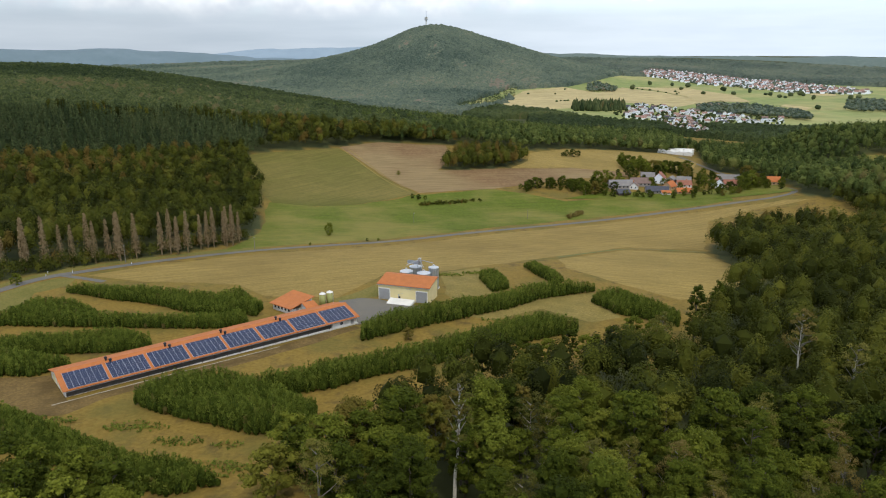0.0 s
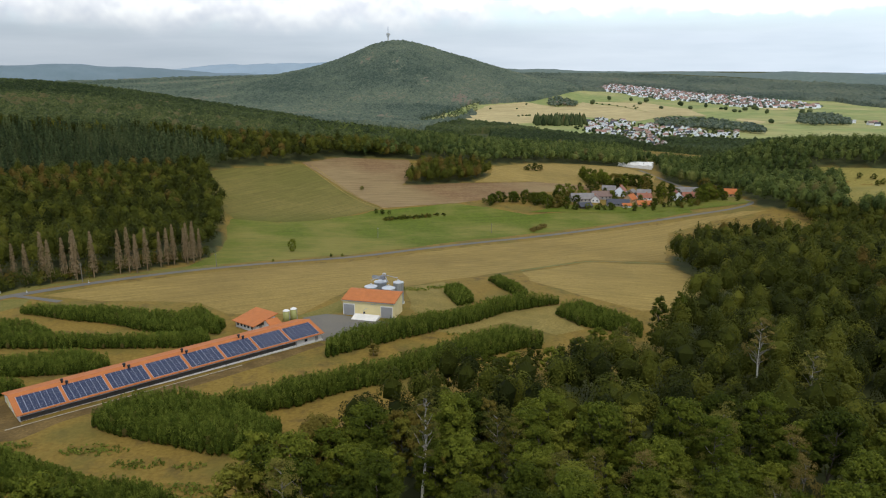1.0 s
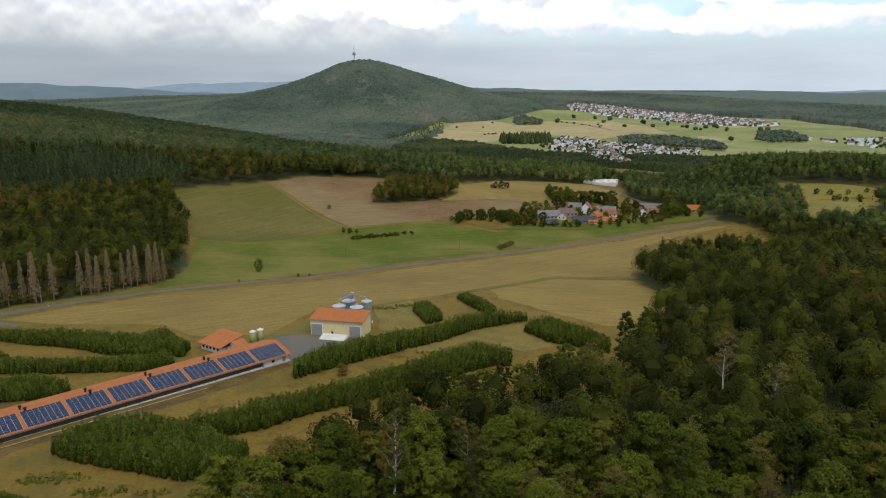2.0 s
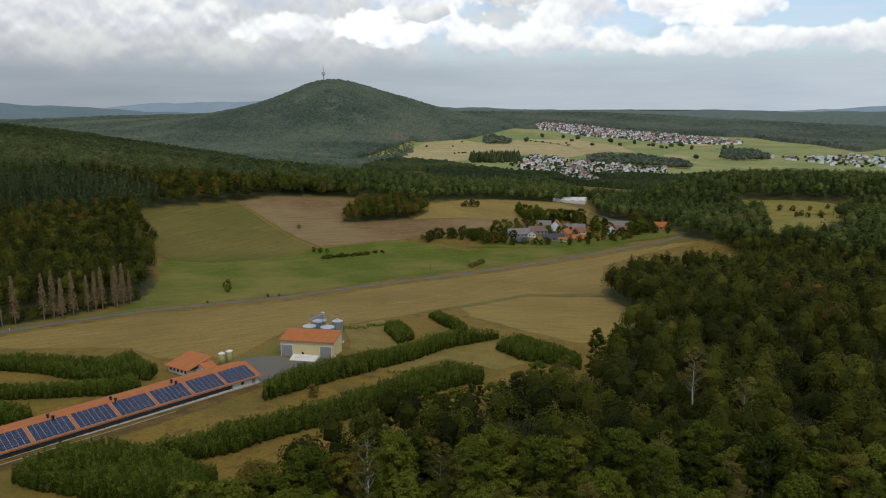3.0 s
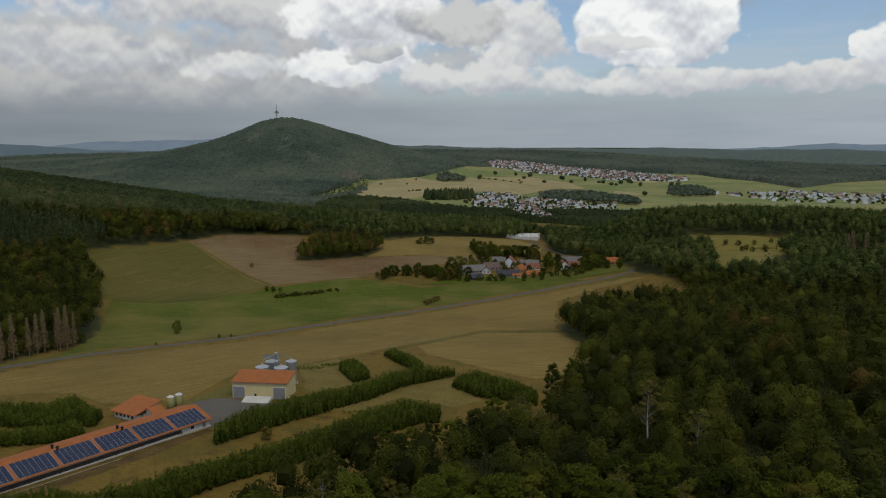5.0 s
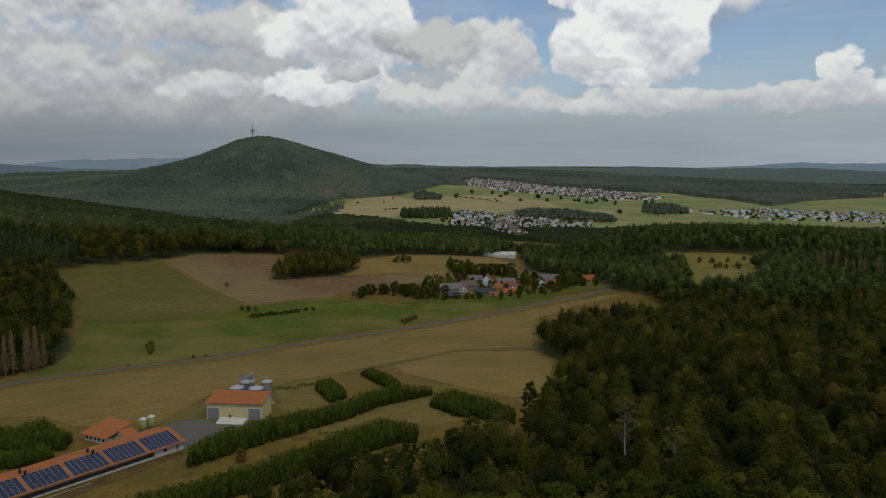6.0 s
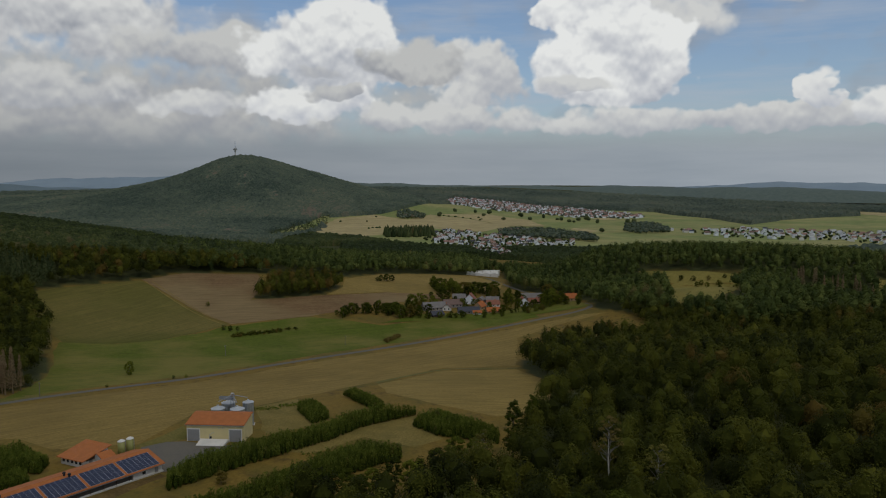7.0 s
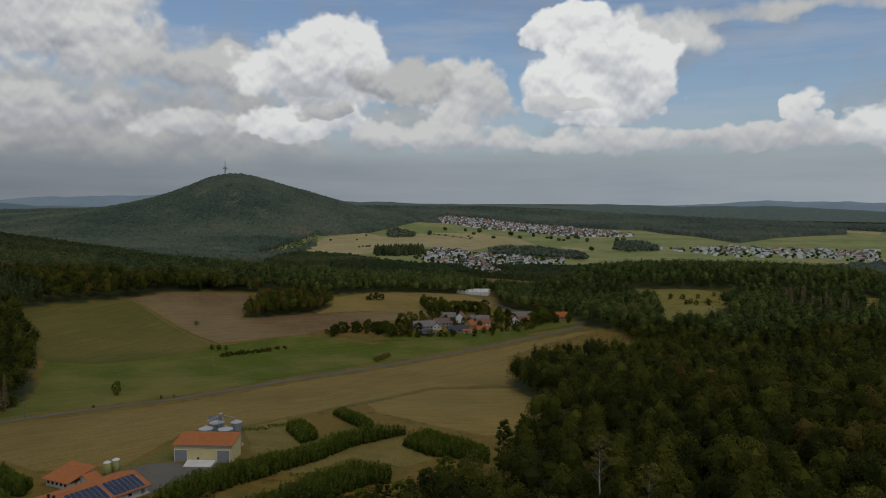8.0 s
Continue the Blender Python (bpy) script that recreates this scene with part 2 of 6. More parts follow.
M["brown_field"] = earth("brown_field", (0.20, 0.118, 0.050), (0.31, 0.192, 0.086), (0.33, 0.235, 0.105), 0.011, 0.4, (75, 7.0), 0.65, 0.3, 0.8)
# far fields: colours raised to stand in for haze and distant sunlight
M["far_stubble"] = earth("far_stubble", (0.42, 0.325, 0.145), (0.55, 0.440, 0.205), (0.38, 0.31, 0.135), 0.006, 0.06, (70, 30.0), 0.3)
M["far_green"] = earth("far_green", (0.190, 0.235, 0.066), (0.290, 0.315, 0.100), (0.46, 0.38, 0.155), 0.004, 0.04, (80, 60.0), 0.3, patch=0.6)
M["track"] = earth("track", (0.11, 0.13, 0.03), (0.18, 0.17, 0.06), (0.2, 0.15, 0.07), 0.1, 1.5)
M["asphalt"] = earth("asphalt", (0.115, 0.106, 0.090), (0.17, 0.155, 0.13), (0.19, 0.165, 0.12), 0.06, 2.0, bump=0.1)
M["gravel_path"] = earth("gravel_path", (0.30, 0.25, 0.17), (0.45, 0.40, 0.30), (0.25, 0.19, 0.10), 0.2, 3.0)
M["leaf"] = leafage("leaf", (0.026, 0.035, 0.003), (0.080, 0.096, 0.008), (0.200, 0.205, 0.022), autumn=(0.140, 0.088, 0.020), by_tree=False, turned=0.09)
M["leaf_brown"] = leafage("leaf_brown", (0.065, 0.062, 0.010), (0.135, 0.120, 0.022), (0.21, 0.18, 0.036), autumn=(0.16, 0.11, 0.03), by_tree=False, turned=0.3)
M["leaf_wood"] = leafage("leaf_wood", (0.017, 0.021, 0.003), (0.061, 0.067, 0.007), (0.160, 0.152, 0.018), autumn=(0.135, 0.074, 0.018), turned=0.18)
# far trees: some distance haze is left in this bluer leaf colour
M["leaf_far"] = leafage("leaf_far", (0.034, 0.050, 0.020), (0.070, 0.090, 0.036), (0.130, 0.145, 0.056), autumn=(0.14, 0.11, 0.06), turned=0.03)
# inside of the ditch bushes: leaf colours darkened in place of inner shade
M["canopy"] = leafage("canopy", (0.008, 0.015, 0.002), (0.042, 0.056, 0.006), (0.125, 0.138, 0.018), turned=0.03, grain=0.7)
# far forest: distance haze is put into these pale, bluish base colours
M["canopy_far_hazed"] = leafage("canopy_far_hazed", (0.058, 0.080, 0.060), (0.112, 0.135, 0.094), (0.185, 0.195, 0.125), autumn=(0.20, 0.16, 0.115), turned=0.045, grain=0.14)
M["canopy_hill_hazed"] = leafage("canopy_hill_hazed", (0.054, 0.078, 0.058), (0.116, 0.144, 0.098), (0.205, 0.218, 0.136), autumn=(0.26, 0.190, 0.140), turned=0.045, grain=0.2)
# mid-distance woods: a mild haze tint is part of both leaf colours
M["canopy_mid"] = leafage("canopy_mid", (0.016, 0.026, 0.009), (0.050, 0.066, 0.020), (0.120, 0.130, 0.040), autumn=(0.19, 0.12, 0.060), turned=0.05, grain=0.5)
M["leaf_mid"] = leafage("leaf_mid", (0.028, 0.042, 0.010), (0.082, 0.104, 0.022), (0.178, 0.192, 0.044), autumn=(0.155, 0.108, 0.038), turned=0.06)
M["needle"] = leafage("needle", (0.026, 0.040, 0.014), (0.062, 0.080, 0.027), (0.130, 0.144, 0.050), turned=0.0)
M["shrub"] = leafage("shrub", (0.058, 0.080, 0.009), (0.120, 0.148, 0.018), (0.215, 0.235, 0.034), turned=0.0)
# darker copy of the shrub leaves, painted as shade inside the strips
M["shrub_shade"] = leafage("shrub_shade", (0.018, 0.028, 0.002), (0.048, 0.066, 0.006), (0.105, 0.128, 0.014), turned=0.0, grain=1.6)
M["bark"] = plain("bark", (0.13, 0.105, 0.075), 0.95, vary=0.45, scale=1.5, bump=0.5)
M["birch_bark"] = plain("birch_bark", (0.70, 0.63, 0.50), 0.8, vary=0.35, scale=1.2, bump=0.3)
M["grey_bark"] = plain("grey_bark", (0.22, 0.19, 0.14), 0.9, vary=0.4, scale=1.2, bump=0.4)
M["dead_wood"] = leafage("dead_wood", (0.23, 0.160, 0.080), (0.40, 0.300, 0.160), (0.52, 0.400, 0.230), turned=0.0)
# horizon ridges: aerial haze is mixed into all three base colours
M["hazed_ridge_wood"] = earth("hazed_ridge_wood", (0.105, 0.135, 0.112), (0.15, 0.178, 0.145), (0.12, 0.15, 0.135), 0.004, 0.05, bump=0.0)
M["hazed_hills"] = earth("hazed_hills", (0.145, 0.190, 0.20), (0.175, 0.22, 0.235), (0.13, 0.17, 0.18), 0.002, 0.01, bump=0.0)
M["hazed_far_hills"] = earth("hazed_far_hills", (0.25, 0.31, 0.35), (0.29, 0.35, 0.39), (0.23, 0.29, 0.33), 0.002, 0.01, bump=0.0)
M["soil"] = earth("soil", (0.115, 0.072, 0.022), (0.215, 0.142, 0.048), (0.085, 0.055, 0.018), 0.12, 1.3, bump=0.6, patch=0.8)
M["verge"] = earth("verge", (0.125, 0.108, 0.022), (0.22, 0.180, 0.048), (0.10, 0.100, 0.016), 0.08, 1.2, bump=0.5)
M["rough_grass"] = earth("rough_grass", (0.15, 0.112, 0.026), (0.31, 0.230, 0.066), (0.13, 0.108, 0.026), 0.12, 1.4, bump=0.6)

# ---- lie of the land ----
def bump(x, y, cx, cy, h, sx, sy, turn=0.0, flat=1.0):
    a = radians(turn)
    u = ((x - cx) * math.cos(a) + (y - cy) * math.sin(a)) / sx
    v = (-(x - cx) * math.sin(a) + (y - cy) * math.cos(a)) / sy
    return h * np.exp(-0.5 * (u * u + v * v) ** flat)


PROFILE = ((-6000,66),(-400,66),(-60,56),(110,49),(190,48),(265,47),(420,30),(540,20),(650,18),(1000,10),(1500,6),(2100,6),(3000,18),(4000,60),(4600,78),(6500,60))


def valley(y):
    """The fall from the wooded rise to the valley floor and up to the far ridge, smooth from knot to knot."""
    xs, zs = (np.array([p[i] for p in PROFILE], float) for i in (0, 1))
    y = np.asarray(y, float)
    s = (zs[1:] - zs[:-1]) / (xs[1:] - xs[:-1])
    m = np.concatenate([[0], np.where(s[1:] * s[:-1] > 0, 2 * s[1:] * s[:-1] / (s[1:] + s[:-1] + 1e-12), 0), [0]])
    i = np.clip(np.searchsorted(xs, y) - 1, 0, len(xs) - 2)
    w = xs[i + 1] - xs[i]
    t = np.clip((y - xs[i]) / w, 0, 1)
    return ((2 * t**3 - 3 * t**2 + 1) * zs[i] + (t**3 - 2 * t**2 + t) * w * m[i]
            + (-2 * t**3 + 3 * t**2) * zs[i + 1] + (t**3 - t**2) * w * m[i + 1])


def ground(x, y):
    z = valley(y)
    z = z + bump(x,y,55,35,20,75,75)+bump(x,y,200,190,12,60,100)           
    z = z + bump(x,y,-272,2990,46,120,300)+bump(x,y,-60,3000,72,260,350)+bump(x,y,-360,3050,74,330,450)+bump(x,y,-200,3100,42,760,500)
    z = z + bump(x,y,-740,1120,99,350,330)+bump(x,y,-470,660,40,190,190)
    z = z + bump(x,y,-70,830,29,210,150)
    z = z + bump(x,y,480,730,38,180,120,-31,3)+bump(x,y,350,545,30,95,90)
    z = z + bump(x,y,1500,4300,45,1400,380)+bump(x,y,-1500,3300,12,600,350)+bump(x,y,-2300,4100,20,1300,300)
    return z


ROAD = ((-191.6, 258.1), (-187.9, 270.2), (-182.1, 280.2), (-174.2, 287.9), (-150, 316.9), (-120.7, 349.6), (-94.3, 372.5), (-61.2, 395.9), (-24.8, 429.9), (9.9, 458.7), (48.5, 486.4), (91.1, 515.6), (136.6, 541.5), (182.7, 559.4), (213.2, 563.9), (232.8, 572.2))
TRACK = ((-179.8, 280.5), (-171.2, 278.3), (-158.1, 274.2))
FIELD_TRACK = ((32.7, 362.9), (54.2, 384.7), (75.3, 402), (96.2, 398.1), (115.6, 390.9))
STUBBLE_FIELD = ((-170.3, 281), (-146.2, 308.5), (-116.9, 338.4), (-91.2, 359.7), (-59.2, 382.3), (-24.1, 416.8), (9.7, 445.9), (47.3, 473.1), (89.1, 503.1), (133.5, 528.3), (178.3, 544.6), (217.1, 552), (233.9, 544), (186.2, 531.7), (148.3, 502.2), (116.7, 399.3), (76, 406.1), (33, 366.9), (2.3, 335.7), (-21.9, 313.9), (-45.3, 307.7), (-58.8, 263.6), (-87.7, 263.5), (-103.6, 277.1), (-143.9, 276.9))
EAST_STUBBLE = ((33.6, 357.3), (74.2, 395.8), (113.2, 386.6), (115.4, 306.8), (90.3, 271), (71.5, 271.7), (53.9, 294.6), (35.1, 329.8))
MEADOW = ((-136.1, 340.2), (-134.5, 381.7), (-141.2, 435.7), (-154.4, 475.7), (-158.2, 501.4), (-125.2, 499.7), (-96.2, 518), (-59, 558.8), (-1.9, 590.7), (25.5, 583.1), (55.7, 566.2), (92.5, 579.3), (184.9, 580.8), (185.1, 567.1), (138.8, 550.8), (93.1, 527.6), (49.7, 499.4), (10.1, 471.7), (-25.4, 439.7), (-62.7, 405.4), (-96.6, 381.8), (-123.5, 358.1))
PALE_FIELD = ((-215.1, 616.9), (-198.2, 636.9), (-146.9, 677.9), (-117.5, 638.6), (-85.5, 589.8), (-59.3, 562.1), (-96.2, 518), (-125.2, 499.7), (-157.7, 499.7), (-173.7, 527.4), (-200.9, 581.9))
BROWN_FIELD = ((-146.3, 680.3), (-114, 715), (-48, 729), (-39.8, 682.4), (-49.5, 636.2), (12.9, 661.4), (65.6, 681.2), (132, 706), (125.7, 668.4), (61.9, 638.1), (26.4, 610.2), (-1.9, 590.7), (-58.6, 563.9), (-84.8, 591.7), (-117.2, 642.4))
SLOPE_FIELD = ((36, 735), (74, 775), (137, 818), (188, 841), (211, 772), (189, 710), (128.4, 683.9), (65.8, 683.5), (15.5, 664.3), (32.2, 698.2))
HILL_FOOT_FIELD = ((-244, 1338), (-205, 1513), (-135, 1516), (-69, 1461), (-70, 1328), (-137, 1306))
FAR_FIELD_WEST = ((-2032, 4022), (-1829, 4109), (-1606, 4053), (-1563, 3850), (-1842, 3859))
FAR_FIELD_A = ((4, 1774), (52, 2096), (80, 2228), (216, 2361), (310, 2270), (407, 2460), (526, 2345), (589, 2077), (452, 1876), (282, 2058), (181, 1807), (109, 1730))
FAR_FIELD_B = ((342, 2520), (447, 2482), (641, 2532), (716, 2295), (686, 2052), (589, 2077), (531, 2364), (430, 2488))
FAR_GREEN_A = ((514, 2894), (633, 3036), (660, 2774), (819, 2460), (972, 2131), (862, 1886), (709, 1770), (686, 2052), (626, 2507), (452, 2565))
FAR_GREEN_B = ((1194, 2366), (1398, 2544), (1347, 2296), (1273, 2010), (1672, 2325), (2063, 2523), (1950, 2149), (1664, 1833), (1358, 1838), (1041, 1892))
FAR_FIELD_C = ((2360, 2806), (2424, 2673), (2234, 2463), (2219, 2618))
CLEARING = ((334.7, 698.6), (364.8, 661.3), (403.7, 621.1), (347.1, 545.4), (316.3, 518.3), (304.7, 478), (276.7, 517.6), (334.5, 643))
CLEARING_EAST = ((518.5, 594.3), (544.8, 597.5), (516.8, 565.9), (501.5, 567.2))
YARD = ((-58.1, 260.2), (-50.2, 264.4), (-43.9, 263.6), (-36.4, 260.2), (-23, 254.7), (-36.3, 244.1), (-43.2, 237.1), (-46.5, 235.1), (-50.1, 243.6))
HAMLET_GREEN = ((56.3, 573.5), (93.5, 602.2), (169.8, 605.9), (203, 625.8), (236, 615.5), (235.3, 578.8), (188.2, 577.3), (92.2, 577.4))
VILLAGE = ((250, 1721), (366, 1934), (417, 1906), (428, 1774), (503, 1719), (514, 1633), (592, 1573), (548, 1437), (451, 1427), (368, 1350), (370, 1269), (322, 1194), (306, 1298), (306, 1492), (270, 1537))
TOWN = ((542, 3027), (710, 3545), (873, 3375), (1006, 3036), (1114, 2918), (1181, 2686), (1242, 2575), (1178, 2422), (1058, 2401), (918, 2439), (819, 2634), (703, 2703), (627, 2904))
EAST_TOWN = ((971, 1856), (1228, 1910), (1327, 1795), (1448, 1727), (1551, 1708), (1190, 1308), (1200, 1464), (1119, 1513), (992, 1589), (999, 1701))
MID_WOOD_FAR = ((158, 734), (199, 778), (238, 880), (242, 1024), (246, 1194), (221, 1257), (197, 1352), (134, 1445), (24, 1383), (-36, 838), (-67, 755), (-102, 749))
EAST_EDGE = ((236, 855), (207, 731), (227, 704), (238.5, 668.6), (243.7, 617.9), (234.2, 565.3), (242.7, 537))
BELT_A = ((176, 1725), (237, 1719), (305, 1760), (326, 1911), (261, 1902), (193, 1858))
BELT_B = ((454, 1714), (523, 1662), (598, 1573), (631, 1514), (679, 1676), (638, 1862), (542, 1904), (496, 1864))
BARE_SOIL = ((-141.3, 184.5), (-131.6, 185.3), (-127.3, 187.1), (-119.7, 177.9), (-113.6, 171.4), (-103.9, 177.6), (-100.5, 175.7), (-109.5, 165.1), (-117.4, 163), (-131.1, 169.5))
BARN_APRON = ((-113.6, 171.7), (-99.2, 184.5), (-80.8, 201.8), (-58, 223.4), (-46.6, 234), (-44.2, 231.4), (-56.5, 217.5), (-78.5, 195.5), (-87.6, 188.4), (-96.8, 179.5), (-107.6, 169.7))
VERGE_YARD = ((-61.4, 260.5), (-55.5, 269), (-47.1, 284), (-44.2, 265.7), (-50.2, 264.4), (-58.1, 260.2))
VERGE_NORTH = ((-196.6, 265.3), (-191.6, 279.6), (-179.6, 297.4), (-154.7, 327.3), (-127.3, 360.7), (-116.9, 356.2), (-152.3, 322), (-176.3, 291.6), (-187.6, 273.4), (-193.8, 261.3))
VERGE_SOUTH = ((-189.1, 254.3), (-185.2, 266), (-179.7, 276.2), (-172.3, 278.1), (-170, 267.9), (-176.8, 256.4), (-171.3, 241), (-176.7, 236.2))
VERGE_EAST = ((-14.1, 246.6), (6.3, 260.5), (19.7, 271.6), (40.4, 280.5), (46.4, 249.4), (33.8, 243.9), (18.8, 256.8), (2.1, 244.2))
GRASS_BANK = ((-21.7, 311.4), (-5.6, 325), (-2, 288.4), (0.3, 275.4), (-15.3, 266.3), (-19.1, 273.5))
STRIP_LONG = ((-42, 219), (-32, 227.5), (-13.8, 241.2), (6.3, 255.8), (19.5, 269.3), (41.9, 281.5), (42.7, 282.5), (19.9, 278), (2, 262.9), (-22.3, 247.2), (-35.3, 238.1), (-43.3, 227))
STRIP_SHORT_A = ((-5, 298.3), (0.3, 277), (7.4, 282.9), (2.1, 305.4), (-5.2, 304.4))
STRIP_SHORT_B = ((15.4, 326.9), (19.6, 309.6), (25.7, 293.3), (30.3, 296.9), (27.6, 303.7), (21.6, 325.2), (14.8, 329))
STRIP_EAST = ((37.6, 266.9), (45, 253.1), (55.6, 246), (63.7, 239), (66.2, 247.1), (58.2, 260.6), (49.4, 275.7), (38.4, 267.1))
STRIP_MID = ((-57.3, 176), (-43.2, 182.1), (-33.7, 191.2), (-18.1, 199.7), (5.7, 219.1), (30.5, 232.2), (28.7, 235.5), (15.7, 240.7), (-3.6, 224.8), (-22.3, 207.6), (-44.2, 195.3), (-58.1, 184.9), (-67.5, 179.4))
STRIP_WIDE = ((-94.9, 169.8), (-81.8, 164), (-71.5, 160.6), (-56.4, 154.3), (-41.5, 155.6), (-44, 166.6), (-60.8, 178.1), (-74.4, 185.3), (-84, 184.8), (-92.4, 178.1), (-94.5, 170))
STRIP_WEST_A = ((-165.9, 259), (-143, 252.2), (-126, 248.8), (-107.6, 240.8), (-83.7, 240.6), (-83.5, 247.6), (-96.2, 260), (-104.3, 254.9), (-135, 259.4), (-162.3, 259.8))
STRIP_WEST_B = ((-183, 219.1), (-167.5, 222.7), (-146, 223.7), (-118.9, 225.2), (-92, 227), (-84.1, 232.6), (-87.1, 236.7), (-110.9, 230.4), (-135.1, 230.4), (-149.3, 241), (-167.6, 242.9), (-169, 226), (-184.9, 222.7))
STRIP_WEST_C = ((-166.3, 197.1), (-150.9, 198.4), (-127.7, 202.2), (-109.8, 206.3), (-107.8, 213), (-107.6, 210.5), (-120.7, 218), (-130.9, 212), (-146.5, 209.7), (-155.6, 206.4), (-170.8, 204.1))
STRIP_WEST_D = ((-154, 180.8), (-141.3, 184.5), (-131.6, 185.3), (-124.6, 192.2), (-125.1, 193.1), (-138, 196.4), (-149.6, 197.6), (-163.3, 194.2))
STRIP_FRONT = ((-128, 146.6), (-114.1, 144.8), (-94.9, 138.2), (-74.8, 129.4), (-65.3, 127.2), (-56.1, 131.5), (-56.4, 131.6), (-66, 138.3), (-80.5, 141.5), (-105.2, 153.9), (-126.7, 164.1), (-143.4, 167.9))
HILL_CLEARING = ((-105, 1798), (-42, 2021), (47, 2282), (69, 2268), (44, 2094), (-7, 1806), (-79, 1674))
VALLEY_STRIP_A = ((572, 2321), (537, 2050), (655, 2146), (623, 2257))
VALLEY_STRIP_B = ((978, 2408), (1078, 2449), (1024, 2329), (965, 2341))
VALLEY_STRIP_C = ((750, 1983), (778, 1877), (729, 1804), (714, 1923))
BELT_C = ((278, 2286), (365, 2306), (384, 2404), (340, 2505), (295, 2439))
BELT_D = ((824, 1814), (837, 1750), (934, 1775), (1016, 1944), (1056, 2151), (960, 2107))
MEADOW_TREES = ((724, 2437), (719, 2316), (792, 2392), (821, 2336), (820, 2294), (826, 2234), (926, 2334), (924, 2312), (893, 2162), (766, 1824), (1000, 2176), (968, 2089), (598, 2459), (594, 2572), (642, 2552), (630, 2316), (432, 2395), (519, 2571), (835, 2215), (1045, 2225), (877, 2284))
FIELD_BUSHES = ((173, 2182), (162, 1984), (174, 2003), (185, 2005), (193, 2006), (435, 2412), (450, 2419), (466, 2410), (486, 2400), (507, 2374), (526, 2345), (559, 2372), (562, 2337), (546, 2296), (94, 2159), (211, 2299))
CLEARING_FOOT = ((271.7, 506.7), (313.2, 482.2), (348.6, 536.7), (298.5, 566.1))
DEAD_FOOT = ((385.0, 529.9), (436.6, 488.3), (490.7, 556.6), (436.1, 600.3))
FOOT_WOOD = ((-60, 1300), (-64, 1475), (-40, 1640), (0, 1765), (20, 1775), (130, 1645), (255, 1260), (200, 1420), (134, 1530), (24, 1466))
CLEARING_EDGE = ((222, 436), (240, 476), (243, 538), (262, 522), (288, 500), (318, 470), (350, 442), (330, 424), (268, 410))
DITCH = ((-55.4, 532.4), (-31.6, 545.5), (-9.5, 556), (-9.3, 549.2), (-31.1, 537.1), (-53.4, 525.8))
REEDS = ((52.3, 514.2), (65, 531.8), (66, 526.2), (53.5, 506.3))
WOOD_TONGUE = ((1408, 2896), (1387, 2610), (1432, 2414), (1370, 2081), (1664, 2326), (1894, 2435), (2122, 2516), (2601, 3093), (2383, 3229), (1996, 3353))
PLOUGH_TRACK = ((-142.2, 675.8), (-116.9, 635.1), (-84.8, 584.9), (-64.9, 563.9))
DEAD_HILL = ((-211, 2596, 60, 150), (-157, 1728, 26, 120), (-185, 1790, 20, 90), (12, 2282, 34, 100), (-125, 2502, 40, 90), (-330, 2700, 50, 90))
DEAD_WEST = ((-409, 1020, 12, 25), (-369, 944, 12, 20), (-308, 843, 12, 15))



def inside(poly, x, y):
    """True where the points lie in the polygon."""
    x, y = np.asarray(x, float), np.asarray(y, float)
    hit = np.zeros(x.shape, bool)
    for (x0, y0), (x1, y1) in zip(poly, poly[1:] + poly[:1]):
        cross = (y0 > y) != (y1 > y)
        with np.errstate(divide="ignore", invalid="ignore"):
            hit ^= cross & (x < (x1 - x0) * (y - y0) / (y1 - y0 if y1 != y0 else 1e-9) + x0)
    return hit


def solid(name, verts, faces, materials, tone=None, smooth=False, index=None):
    """A mesh object from arrays; faces all have the same number of corners."""
    verts, faces = np.asarray(verts, np.float32), np.asarray(faces, np.int32)
    me = bpy.data.meshes.new(name)
    k = faces.shape[1]
    me.vertices.add(len(verts)); me.vertices.foreach_set("co", verts.ravel())
    me.loops.add(faces.size); me.loops.foreach_set("vertex_index", faces.ravel())
    me.polygons.add(len(faces))
    me.polygons.foreach_set("loop_start", np.arange(0, faces.size, k, dtype=np.int32))
    if index is not None:
        me.polygons.foreach_set("material_index", np.asarray(index, np.int32))
    for mt in materials:
        me.materials.append(mt)
    if tone is not None:
        at = me.attributes.new("tone", "FLOAT", "POINT")
        at.data.foreach_set("value", np.asarray(tone, np.float32))
    me.update(calc_edges=True)
    me.polygons.foreach_set("use_smooth", np.full(len(faces), smooth))
    return me


# ---- woods in plan ----
NEAR_WOOD = ((-33, 60), (-34, 118), (-33, 136), (-31, 147), (-27, 156), (-22, 165), (-14, 172), (-8, 180), (2, 188), (14, 189), (22, 186), (32, 200),
             (40, 205), (46, 197), (56, 206), (64, 218), (76, 240), (92, 272), (116, 304), (113, 340), (118, 396), (124, 412), (160, 455), (200, 450),
             (240, 430), (268, 412), (320, 428), (405, 440), (405, 60))
WEST_WOOD = ((-205, 262), (-188, 284), (-158, 326), (-140, 368), (-134, 384), (-142, 432), (-158, 470), (-172, 525), (-204, 588), (-215, 622),
             (-198, 640), (-147, 682), (-114, 717), (-40, 735), (-260, 1290), (-1150, 1500), (-1500, 900), (-700, 420), (-420, 250))
SPRUCE_BELT = ((-440, 470), (-360, 506), (-296, 550), (-261, 573), (-226, 603), (-212, 621), (-204, 650), (-211, 672), (-250, 690), (-300, 690), (-355, 655), (-470, 620), (-520, 560))
COPSE = ((-50, 640), (-34, 640), (12, 664), (33, 700), (10, 716), (-34, 700), (-38, 668))
